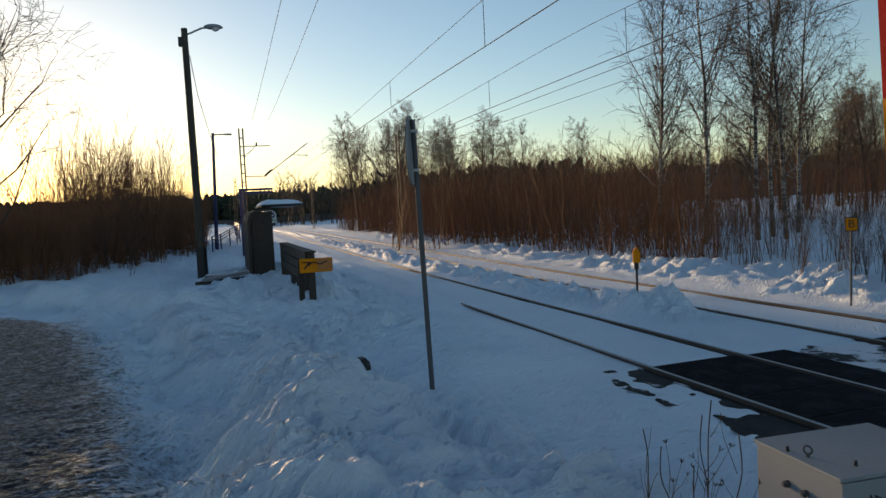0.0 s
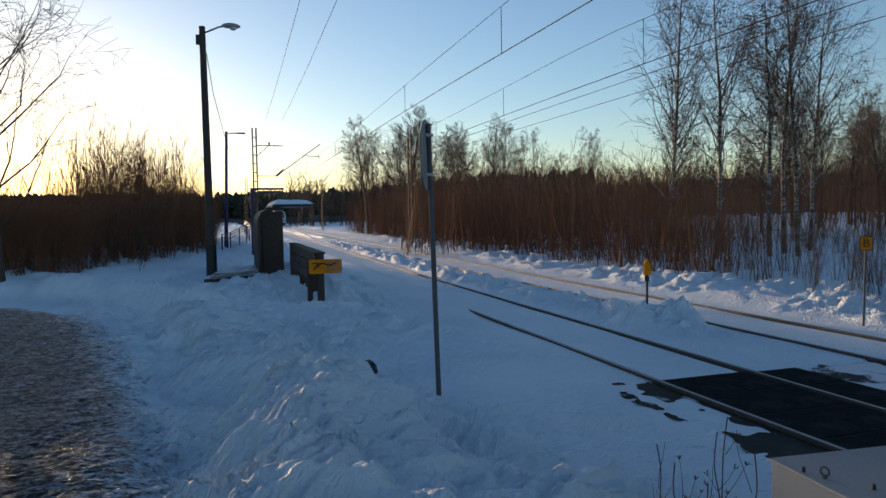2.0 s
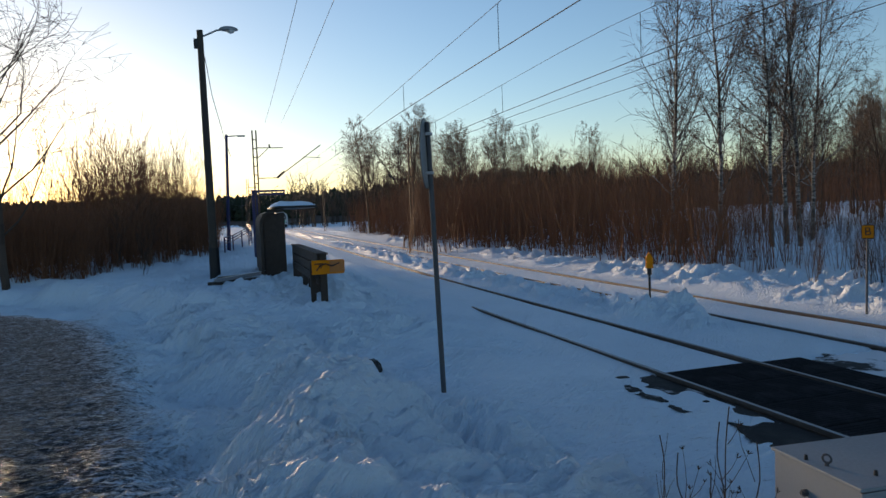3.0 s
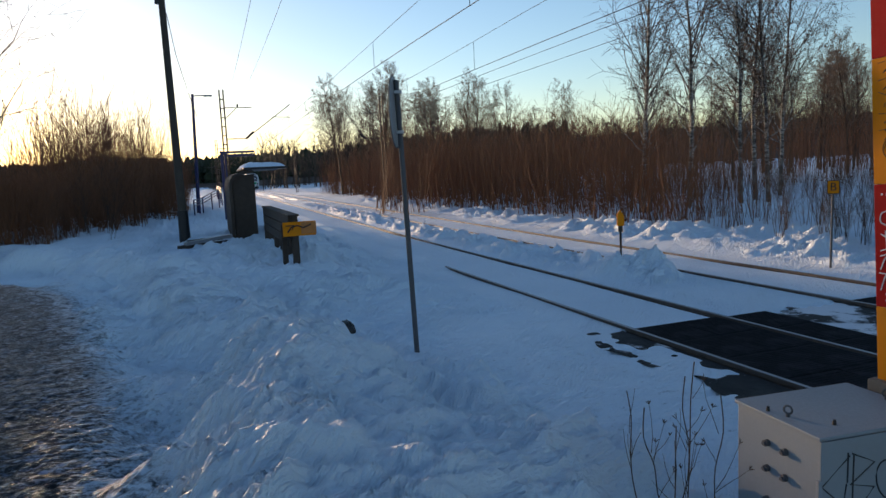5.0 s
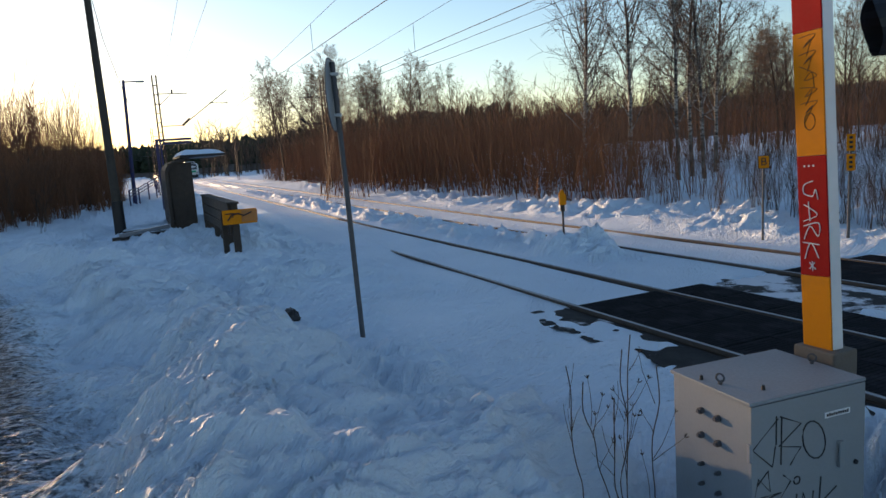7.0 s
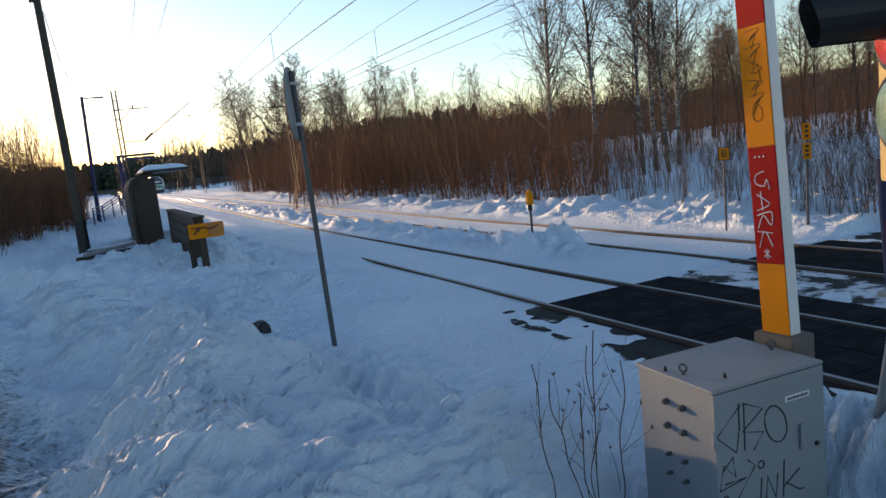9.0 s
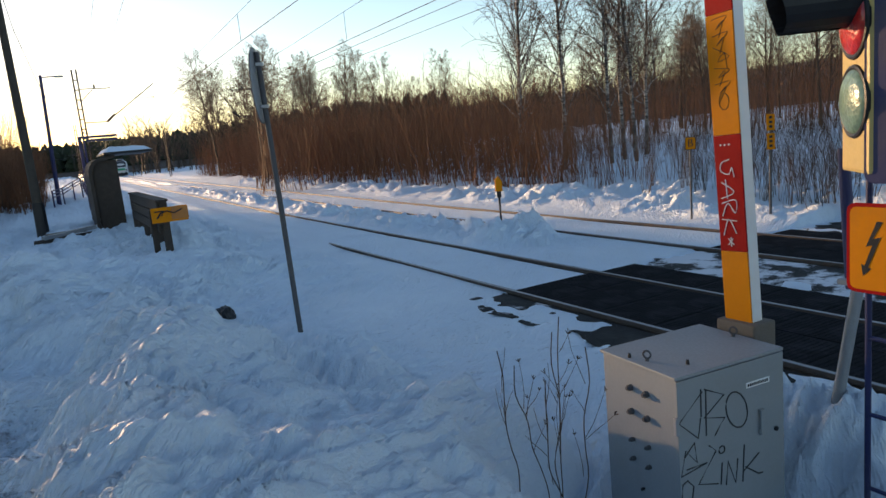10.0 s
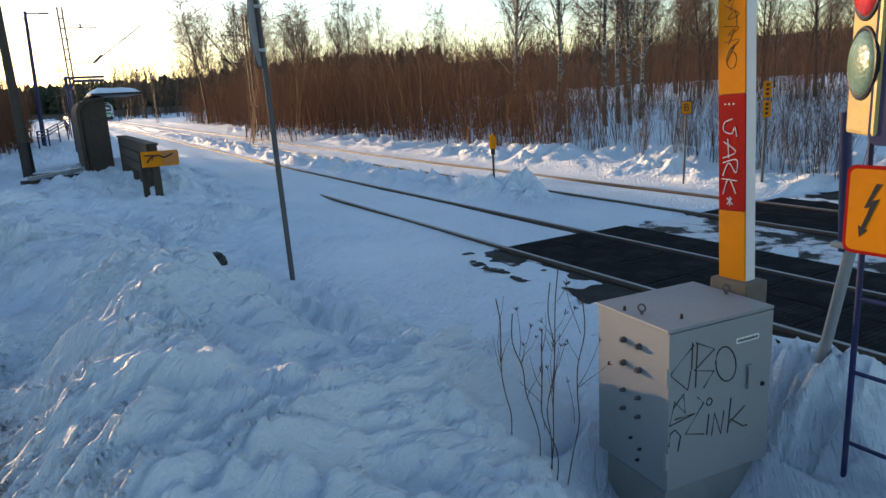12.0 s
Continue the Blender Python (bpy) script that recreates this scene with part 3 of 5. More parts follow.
grove = [(15.6, 78, 1.0), (17.5, 82, .98), (19.5, 74, 1.06), (21, 79, 1.12), (23.5, 84, 1.0), (26, 77, .96), (28, 82, 1.0), (30.5, 76, 1.03), (33, 80, 1.0), (35, 75, .92), (38.5, 84, .8), (43.5, 76, .93), (45, 80, .8), (24.5, 72, .85), (52, 66, .75), (58, 58, .8), (60, 52, .85), (63, 55, .9), (55, 49, .85), (49, 47, .85), (50, 42, .8), (56, 40, .9), (62, 40, .95), (58, 36, .85), (60, 32, .9), (16.5, 86, .95), (18.5, 90, 1.0), (22.3, 88, 1.05), (25, 90, 1.0), (29.5, 90, 1.0), (32, 88, .98), (36.5, 92, .9), (20.2, 84, 1.0), (27, 86, .9), (34.2, 84, .95), (47, 90, .8), (41, 92, .75), (66, 46, .9), (64, 36, .9), (53, 44, .8), (66, 30, .95)]
for _ in range(36):
    q, d = radians(RNG.uniform(40, 80)), RNG.uniform(52, 92)
    grove.append((math.sin(q) * d, math.cos(q) * d, RNG.uniform(0.75, 1.15)))
first = []
for k, (x, y, s) in enumerate(grove):
    if k < 2:
        first.append(tree("birch", GROVE[k], (WOODS, GROVETWIG), "bare birch in the distant grove", "tree", (x, y), 50 * k, s, "distant grove"))
    else:
        c = copy_thing(first[k % 2], pose(x, y, float(ground_z(x, y)) - 0.05, 0, 0, 71 * k))
        c.scale = (s, s, s)
wide = birch_segs(9.5, 77, 22, 4, 0.42, 0.13, 0.15, 0.008)
tree("bare_tree", wide, (DARKBARK, DARKBARK), "bare spreading tree against the low sun", "tree", (-6.15, 22.0), 20, 0.95)
c = tree("bare_tree", birch_segs(8.0, 78, 20, 4, 0.36, 0.1, 0.15), (DARKBARK, DARKBARK), "bare leaning tree beside the dark thicket", "tree", (-8.2, 24.5), 0, 0.9)


def far_woods():
    """Conifer woods on the rise along the horizon."""
    rng = np.random.RandomState(5)
    vs, fs, n = [], [], 0
    for _ in range(1500):
        az = radians(rng.uniform(-24, 13) if rng.rand() < 0.75 else rng.uniform(13, 30))
        d = rng.uniform(250, 340)
        x, y = math.sin(az) * d, math.cos(az) * d
        lift = np.interp(math.degrees(az), [-24, 0, 10, 20, 60, 86], [3, 4, 6, 12, 17, 16]) * (d - 240) / 90
        h, r = rng.uniform(7.5, 11), rng.uniform(1.8, 3.2)
        tiers = 4
        for k in range(tiers):
            z0 = lift + h * (0.05 + 0.22 * k)
            z1 = lift + h * min(0.93 + 0.07 * rng.rand(), 0.40 + 0.2 * k)
            rr = r * (1 - 0.13 * k)
            m = 7
            pts = [(x + rr * rng.uniform(0.65, 1.15) * math.cos(6.2832 * q / m), y + rr * rng.uniform(0.65, 1.15) * math.sin(6.2832 * q / m), z0 + rng.uniform(-0.5, 0.3)) for q in range(m)] + [(x + rng.normal(0, 0.1), y, z1)]
            vs += pts
            fs += [(n + q, n + (q + 1) % m, n + m) for q in range(m)]
            n += m + 1
    raw("far_woods", vs, fs, NEEDLE, "dark conifer woods along the horizon", "forest", "stuff")
    az = np.radians(np.linspace(-40, 100, 90))
    v, f = [], []
    for a in az:
        up = float(np.interp(math.degrees(a), [-24, 0, 10, 20, 60, 86], [3, 4, 6, 12, 17, 16]))
        for d, z in ((225, 0.0), (245, up * 0.3), (300, up * 0.7), (350, up + 2), (420, up + 2)):
            v.append((math.sin(a) * d, math.cos(a) * d, z + 0.5))
    for i in range(len(az) - 1):
        for k in range(4):
            f.append((i * 5 + k, i * 5 + 5 + k, i * 5 + 6 + k, i * 5 + 1 + k))
    raw("hill", v, f, WOODS, "low wooded hill on the horizon", "hill", "structure", True)
    # bare brown woods at the foot of the hill
    feet = [(math.sin(a) * d, math.cos(a) * d, rng.uniform(7, 12)) for a, d in ((radians(rng.uniform(5, 84)), rng.uniform(150, 235)) for _ in range(700))]
    feet += [(math.sin(q) * d, math.cos(q) * d, rng.uniform(12, 19) * (d / 300)) for q, d in ((radians(rng.uniform(12, 86)), rng.uniform(290, 335)) for _ in range(600))]
    clump("far_thicket", feet, WOODS, "brown leafless woods at the foot of the hill", FARTREE, 8)


far_woods()


def on_ground(x, y):
    return float(ground_z(x, y))


def curve(pts, n=5):
    """Points of a smooth stroke through the given ones."""
    p = [Vector(q) for q in pts]
    p = [p[0]] + p + [p[-1]]
    out = []
    for a, b, c, d in zip(p, p[1:], p[2:], p[3:]):
        for k in range(n):
            u = k / n
            out.append(0.5 * (2 * b + (c - a) * u + (2 * a - 5 * b + 4 * c - d) * u * u + (3 * b - a - 3 * c + d) * u**3))
    return out + [p[-1]]


# ---- cabinet of the barrier machine ----


def build_cabinet():
    t = thing("control_cabinet", "light grey steel cabinet with black marker scrawl, standing in snow", "cabinet", (2.665, 2.515, 0), -5.0)
    W, D, B, T = 0.79, 0.62, -0.04, 0.944
    body = part("body", bx(bmesh.new(), (0.012, 0.012, B), (W, D, T - 0.02), 0.006), GREYPAINT, t)
    lid = bmesh.new()
    bx(lid, (-0.006, -0.012, T - 0.02), (W + 0.008, D + 0.008, T), 0.006)
    lid = part("lid", lid, GREYPAINT, t)
    part("plinth", bx(bmesh.new(), (0.05, 0.05, -0.75), (W - 0.05, D - 0.04, B), 0.01), CONCRETE, t, "weathered grey-green plinth")
    door = part("door", bx(bmesh.new(), (0.004, -0.012, B + 0.01), (W + 0.004, 0.010, T - 0.025), 0.005), GREYPAINT, t)
    h = bmesh.new()
    bx(h, (0.59, -0.034, 0.47), (0.62, -0.022, 0.62), 0.004)
    bx(h, (0.59, -0.024, 0.47), (0.62, -0.011, 0.495), 0.003)
    bx(h, (0.59, -0.024, 0.595), (0.62, -0.011, 0.62), 0.003)
    part("handle", h, GREYPAINT, door)
    part("lock", tube(bmesh.new(), (0.725, -0.012, 0.47), (0.725, -0.022, 0.47), 0.014), BLACK, door, "black keyhole cover")
    label = part("label_strip", bx(bmesh.new(), (0.50, -0.0145, 0.765), (0.68, -0.0118, 0.798), 0.0008), WHITE, door, "white strip with dark lettering")
    bars = bmesh.new()
    for k in range(10):
        bx(bars, (0.512 + 0.016 * k, -0.0165, 0.773), (0.522 + 0.016 * k, -0.0143, 0.788 + 0.003 * (k % 2)))
    part("lettering", bars, BLACK, label)
    for z in (0.67, 0.16):
        hinge = bmesh.new()
        bx(hinge, (-0.012, -0.016, z - 0.05), (0.012, 0.006, z + 0.05), 0.003)
        part("hinge", hinge, STEEL, door)
    # marker scrawl
    S = [[(.168, .844), (.166, .687)], [(.179, .827), (.01, .686), (.139, .569), (.161, .68)], [(.204, .834), (.198, .569)], [(.192, .837), (.333, .772), (.185, .673), (.334, .639), (.26, .551)],
         [(.04, .484), (.111, .551), (.126, .432), (.048, .52), (.012, .38), (.199, .41), (.05, .41)], [(.215, .506), (.264, .461), (.132, .3), (.274, .262)], [(.307, .378), (.294, .251)],
         [(.333, .237), (.35, .374), (.403, .232), (.424, .369)], [(.476, .438), (.459, .219)], [(.466, .279), (.59, .358)], [(.48, .303), (.582, .231), (.615, .229)], [(.012, .254), (.02, .331), (.054, .346), (.096, .3), (.079, .208)]]
    ring_pts = [(0.426 + 0.08 * math.cos(a), 0.66 + 0.11 * math.sin(a - 0.3)) for a in np.linspace(0, 6.28, 17)]
    dot = [(0.307 + 0.022 * math.cos(a), 0.455 + 0.022 * math.sin(a)) for a in np.linspace(0, 6.28, 9)]
    for s in S + [ring_pts, dot]:
        part("scrawl_stroke", pipe(bmesh.new(), [(x, -0.0115, z) for x, z in s], 0.0052, 6), BLACK, door, "black marker stroke")
    for z in (0.775, 0.63, 0.455, 0.335):
        for y in (0.37, 0.235):
            p = bmesh.new()
            r = 0.019 if z > 0.6 else 0.013
            tube(p, (0.012, y, z), (-0.012, y, z), r)
            tube(p, (-0.012, y, z), (-0.024, y, z), r * 0.6)
            part("cable_gland", p, DARKSTEEL, body)
    for y, z in ((0.30, 0.17), (0.22, 0.13), (0.24, 0.05)):
        part("cable_gland", tube(bmesh.new(), (0.012, y, z), (-0.008, y, z), 0.009), BLACK, body)
    for x, y in ((0.07, 0.29), (0.745, 0.30)):
        e = bmesh.new()
        ring(e, (x, y, T + 0.038), (1, 0.5, 0), 0.022, 0.006)
        tube(e, (x, y, T - 0.002), (x, y, T + 0.016), 0.011)
        part("eyebolt", e, DARKSTEEL, lid)
    for x, y in ((0.035, 0.40), (0.20, 0.11)):
        part("plug", tube(bmesh.new(), (x, y, T), (x, y, T + 0.026), 0.011, 0.008), BLACK, lid)


build_cabinet()

# ---- barrier with its arm raised ----


def build_barrier():
    t = thing("level_crossing_barrier", "raised barrier arm striped red and yellow behind the cabinet", "barrier", (3.636, 2.826, 0.0))
    mount = bmesh.new()
    bx(mount, (-0.10, -0.15, 0.60), (0.10, 0.13, 1.0), 0.015)
    mnt = part("mount", mount, worn("mount_paint", (0.13, 0.11, 0.092), 0.75), t, "grey-brown arm mount")
    part("pedestal", bx(bmesh.new(), (-0.09, -0.17, -0.5), (0.09, 0.10, 0.60), 0.01), CONCRETE, t)
    for y in (-0.17, 0.08):
        part("bolt", tube(bmesh.new(), (-0.10, y, 0.9), (-0.118, y, 0.9), 0.016, 0.016, 6), STEEL, mnt)
    tilt = pose(0, 0, 1.0, -2.6, 0, 0)
    s, k = -0.03, 0
    lengths = [0.47] + [0.72] * 8
    for k, ln in enumerate(lengths):
        bm = bx(bmesh.new(), (-0.055, -0.095, s), (-0.043, 0.095, s + ln - 0.002), 0.002, tilt)
        st = part("stripe", bm, YELLOW if k % 2 == 0 else RED, t, "yellow stripe" if k % 2 == 0 else "red stripe")
        if k in (5, 7):
            lamp = bmesh.new()
            tube(lamp, tilt @ Vector((-0.055, 0.02, s + 0.35)), tilt @ Vector((-0.085, 0.02, s + 0.35)), 0.05, 0.045, 16)
            part("lamp", lamp, RED, st, "red lamp")
        s += ln
    core = bmesh.new()
    bx(core, (-0.043, -0.097, -0.03), (0.045, 0.097, s), 0.004, tilt)
    part("arm_profile", core, WHITE, t, "white painted aluminium profile")
    rng = random.Random(4)
    face = lambda along, up: tilt @ Vector((-0.0555, 0.075 - up, along))
    # white spray tag, written from the tip towards the mount
    tag = [[(1.04, .11), (1.02, .03), (.97, .02), (.95, .10), (.99, .13), (.93, .15)], [(.90, .02), (.84, .14), (.80, .01)], [(.92, .06), (.80, .07)],
           [(.77, .01), (.79, .15), (.71, .14), (.77, .07), (.69, .01)], [(.66, .15), (.67, .0)], [(.58, .14), (.67, .07), (.57, .01)], [(.55, .10), (.51, .05)], [(.55, .05), (.51, .11)], [(.56, .08), (.50, .08)]]
    for st in tag:
        part("scrawl_stroke", pipe(bmesh.new(), curve([face(z - 0.03, h * 0.72 + 0.005) for z, h in st]), 0.0038, 5), WHITE, t, "white spray scrawl")
    for k in range(3):
        part("scrawl_dot", tube(bmesh.new(), face(1.10, 0.03 + 0.03 * k), face(1.10, 0.03 + 0.03 * k) - Vector((0.002, 0, 0)), 0.006), WHITE, t, "white spray dot")
    # thin marker scrawl on the yellow stripe above
    z = 1.86
    for k in range(5):
        st = [(z + rng.uniform(-0.02, 0.02), 0.02), (z - rng.uniform(0.0, 0.06), 0.13), (z - 0.07, 0.05), (z - 0.03, 0.10), (z - 0.12, rng.uniform(0.02, 0.14))]
        part("scrawl_stroke", pipe(bmesh.new(), curve([face(a, h) for a, h in st]), 0.002, 5), GREYWOOD, t, "thin black marker scrawl")
        z -= 0.095
    part("scrawl_stroke", pipe(bmesh.new(), [face(1.36 + 0.05 * math.sin(a), 0.075 + 0.035 * math.cos(a)) for a in np.linspace(0, 6.28, 13)], 0.0022, 5), GREYWOOD, t, "thin black marker scrawl")


build_barrier()

# ---- signal post with lamps and the height sign ----


def words(text, size, m, material, parent, depth=0.002):
    """Lettering in the built-in font as a mesh part."""
    cu = bpy.data.curves.new("lettering", "FONT")
    cu.body, cu.size, cu.extrude, cu.align_x, cu.align_y = text, size, depth, "CENTER", "CENTER"
    tmp = new("lettering", cu)
    bpy.context.view_layer.update()
    me = bpy.data.meshes.new_from_object(tmp.evaluated_get(bpy.context.evaluated_depsgraph_get()))
    bpy.data.objects.remove(tmp)
    me.transform(m)
    me.materials.clear()
    me.materials.append(material)
    ob = new("lettering", me)
    ob.parent = parent
    return ob


def rounded(bm, w, h, r, z0, z1, m):
    """A plate with round corners in local x and y."""
    pts = []
    for cx, cy, a0 in ((w / 2 - r, h / 2 - r, 0), (-w / 2 + r, h / 2 - r, 90), (-w / 2 + r, -h / 2 + r, 180), (w / 2 - r, -h / 2 + r, 270)):
        pts += [(cx + r * math.cos(radians(a0 + d)), cy + r * math.sin(radians(a0 + d))) for d in (0, 30, 60, 90)]
    a = [bm.verts.new(m @ Vector((x, y, z0))) for x, y in pts]
    b = [bm.verts.new(m @ Vector((x, y, z1))) for x, y in pts]
    n = len(pts)
    bm.faces.new(a[::-1]), bm.faces.new(b)
    for k in range(n):
        bm.faces.new((a[k], a[(k + 1) % n], b[(k + 1) % n], b[k]))
    return bm


def poly(bm, pts, z0, z1, m):
    a = [bm.verts.new(m @ Vector((x, y, z0))) for x, y in pts]
    b = [bm.verts.new(m @ Vector((x, y, z1))) for x, y in pts]
    n = len(pts)
    bm.faces.new(a[::-1]), bm.faces.new(b)
    for k in range(n):
        bm.faces.new((a[k], a[(k + 1) % n], b[(k + 1) % n], b[k]))
    bmesh.ops.recalc_face_normals(bm, faces=bm.faces)
    return bm


def lens_material(name, c):
    m = Nodes(name)
    cell = m.t.nodes.new("ShaderNodeTexVoronoi")
    cell.inputs["Scale"].default_value = 45
    m.put(cell.inputs["Vector"], m.co)
    m.bsdf.inputs["Coat Weight"].default_value = 0.4
    return m.done(m.mix(cell.outputs["Distance"], c, tuple(min(1, v * 1.8) for v in c)), 0.3, 0.0, cell.outputs["Distance"], 0.35, 0.006, 0.5)


LENS_CLEAR, LENS_RED = lens_material("clear_lens", (0.10, 0.17, 0.125)), lens_material("red_lens", (0.32, 0.012, 0.01))
GREEN = worn("green_plastic", (0.02, 0.28, 0.16), 0.4)
BRASS = worn("mustard_paint", (0.50, 0.37, 0.13), 0.5, 0.0, 0.1, 5)


def dome(bm, c, axis, r, h):
    """A shallow round lens."""
    c, ax = Vector(c), Vector(axis).normalized()
    u = ax.orthogonal().normalized()
    v = ax.cross(u)
    rows = []
    for i in range(6):
        a = i / 5 * 1.5
        rr, hh = r * math.cos(a), h * math.sin(a)
        rows.append([bm.verts.new(c + ax * hh + rr * (math.cos(6.2832 * k / 24) * u + math.sin(6.2832 * k / 24) * v)) for k in range(24)])
    for a, b in zip(rows, rows[1:]):
        for k in range(24):
            bm.faces.new((a[k], a[(k + 1) % 24], b[(k + 1) % 24], b[k]))
    bm.faces.new(rows[-1])
    return bm


def hood(bm, c, axis, r, length):
    """An open visor round the upper part of a lamp."""
    c, ax = Vector(c), Vector(axis).normalized()
    side = ax.cross(Vector((0, 0, 1))).normalized()
    for rad, flip in ((r, False), (r - 0.006, True)):
        rows = []
        for k in range(21):
            a = radians(-72 + 324 * k / 20)
            off = rad * (math.cos(a) * side + math.sin(a) * Vector((0, 0, 1)))
            cut = length * (0.90 + 0.10 * max(0, min(1, 0.5 + math.sin(a))))
            rows.append((bm.verts.new(c + off), bm.verts.new(c + off + ax * cut)))
        for p, q in zip(rows, rows[1:]):
            f = (p[0], q[0], q[1], p[1])
            bm.faces.new(f[::-1] if flip else f)
    return bm


FACE_W = Matrix(((0, 0, -1, 0), (-1, 0, 0, 0), (0, 1, 0, 0), (0, 0, 0, 1)))


def build_signal():
    post = thing("signal_post", "galvanised steel signal post in the snow by the crossing", "post", (3.47, 1.65, on_ground(3.47, 1.65) - 0.1))
    part("pole", tube(bmesh.new(), (0, 0, 0), (0, 0, 3.6), 0.08, 0.08, 24), STEEL, post, smooth=False)
    for z in (0.75, 1.15):
        c = bmesh.new()
        ring(c, (0, 0, z), (0, 0, 1), 0.082, 0.012, 20)
        bx(c, (-0.02, 0.08, z - 0.03), (0.02, 0.13, z + 0.03), 0.004)
        part("clamp", c, STEEL, post)
    lad = thing("ladder", "dark steel ladder fixed behind the signal post", "ladder", (3.62, 1.65, on_ground(3.62, 1.7) - 0.1))
    for y in (0.40, -0.32):
        part("rail", tube(bmesh.new(), (0, y, 0), (0, y, 3.3), 0.016), NAVY, lad)
    for k in range(7):
        part("rung", tube(bmesh.new(), (0, -0.32, 0.25 + 0.43 * k), (0, 0.40, 0.25 + 0.43 * k), 0.012), NAVY, lad)
    # height sign
    m = Matrix.Translation((3.33, 1.645, 1.59)) @ FACE_W
    sg = tagged(new("height_limit_sign"), "yellow height limit sign with red border on the signal post", "sign")
    part("plate", rounded(bmesh.new(), 0.70, 0.44, 0.04, -0.012, 0.0, m), RED, sg, "red-bordered plate")
    part("face", rounded(bmesh.new(), 0.664, 0.404, 0.03, 0.0, 0.003, m), YELLOW, sg, "worn orange-yellow face")
    part("bolt_arrow", poly(bmesh.new(), [(-0.205, 0.135), (-0.255, 0.01), (-0.225, 0.02), (-0.262, -0.085), (-0.276, -0.075), (-0.268, -0.135), (-0.228, -0.095), (-0.244, -0.092), (-0.185, 0.062), (-0.222, 0.05), (-0.178, 0.135)], 0.003, 0.005, m), BLACK, sg, "black lightning arrow")
    words("4,5 m", 0.17, m @ Matrix.Translation((0.075, 0, 0.005)), BLACK, sg)
    for s in (1, -1):
        tri = bmesh.new()
        poly(tri, [(-0.06, 0.198 * s), (0.06, 0.198 * s), (0.0, 0.115 * s)], 0.003, 0.005, m)
        part("wedge_mark", tri, BLACK, sg)
    for s in (1, -1):
        part("bracket", bx(bmesh.new(), (3.34, 1.60, 1.59 + 0.13 * s - 0.02), (3.395, 1.70, 1.59 + 0.13 * s + 0.02), 0.004), STEEL, sg)
    # signal facing the road
    b = tagged(new("road_signal"), "black road signal with backing board and unlit lens on the post", "signal")
    mb = Matrix.Translation((3.28, 1.505, 2.42)) @ FACE_W
    part("backing_board", rounded(bmesh.new(), 0.76, 1.02, 0.05, -0.07, 0.0, mb), NAVY, b, "dark blue-black backing board")
    part("housing", rounded(bmesh.new(), 0.50, 0.90, 0.02, 0.0, 0.014, mb), BLACK, b)
    part("bracket", bx(bmesh.new(), (3.34, 1.59, 2.3), (3.40, 1.71, 2.5), 0.006), STEEL, b)
    for z, mt in ((2.26, LENS_CLEAR), (2.70, BLACK)):
        r = bmesh.new()
        ring(r, (3.262, 1.515, z), (-1, 0, 0), 0.165, 0.014, 28)
        rm = part("rim", r, GREEN if z < 2.5 else BLACK, b, "green rim" if z < 2.5 else "")
        part("lens", dome(bmesh.new(), (3.265, 1.515, z), (-1, 0, 0), 0.16, 0.05), mt, rm, smooth=True)
    # signal turned along the path
    a = tagged(new("path_signal"), "mustard-yellow signal with red and clear lenses and black hood", "signal")
    n = Vector((-0.76, 0.65, 0)).normalized()
    rot = Matrix(((n.x, -n.y, 0, 3.375), (n.y, n.x, 0, 1.985), (0, 0, 1, 0), (0, 0, 0, 1)))
    part("housing", bx(bmesh.new(), (-0.16, -0.17, 1.95), (0, 0.17, 2.98), 0.02, rot), BRASS, a)
    part("bracket", tube(bmesh.new(), (3.45, 1.92, 2.75), (3.47, 1.70, 2.75), 0.025), STEEL, a)
    for z, mt in ((2.29, LENS_CLEAR), (2.66, LENS_RED)):
        c = rot @ Vector((0, 0, z))
        rm = part("rim", ring(bmesh.new(), c, n, 0.162, 0.014, 28), BLACK, a)
        part("lens", dome(bmesh.new(), c, n, 0.155, 0.045), mt, rm, smooth=True)
    part("hood", hood(bmesh.new(), rot @ Vector((0, 0, 2.765)), n, 0.135, 0.36), BLACK, a, "black visor")
    # stay bar
    s = thing("stay_bar", "grey steel stay bar standing in the snowbank", "stay bar", (4.15, 2.56, on_ground(4.15, 2.56) - 0.1))
    part("lower_tube", tube(bmesh.new(), (0, 0, 0), (-0.05, -0.19, 0.98), 0.035, 0.035, 16), STEEL, s)
    part("upper_tube", tube(bmesh.new(), (-0.05, -0.14, 0.90), (-0.05, -0.09, 1.75), 0.034, 0.034, 16), NAVY, s, "dark upper tube")
    cl = bmesh.new()
    bx(cl, (-0.12, -0.25, 0.93), (0.02, -0.09, 0.965), 0.006)
    part("clamp", cl, STEEL, s)


build_signal()

# ---- round sign seen from its edge ----


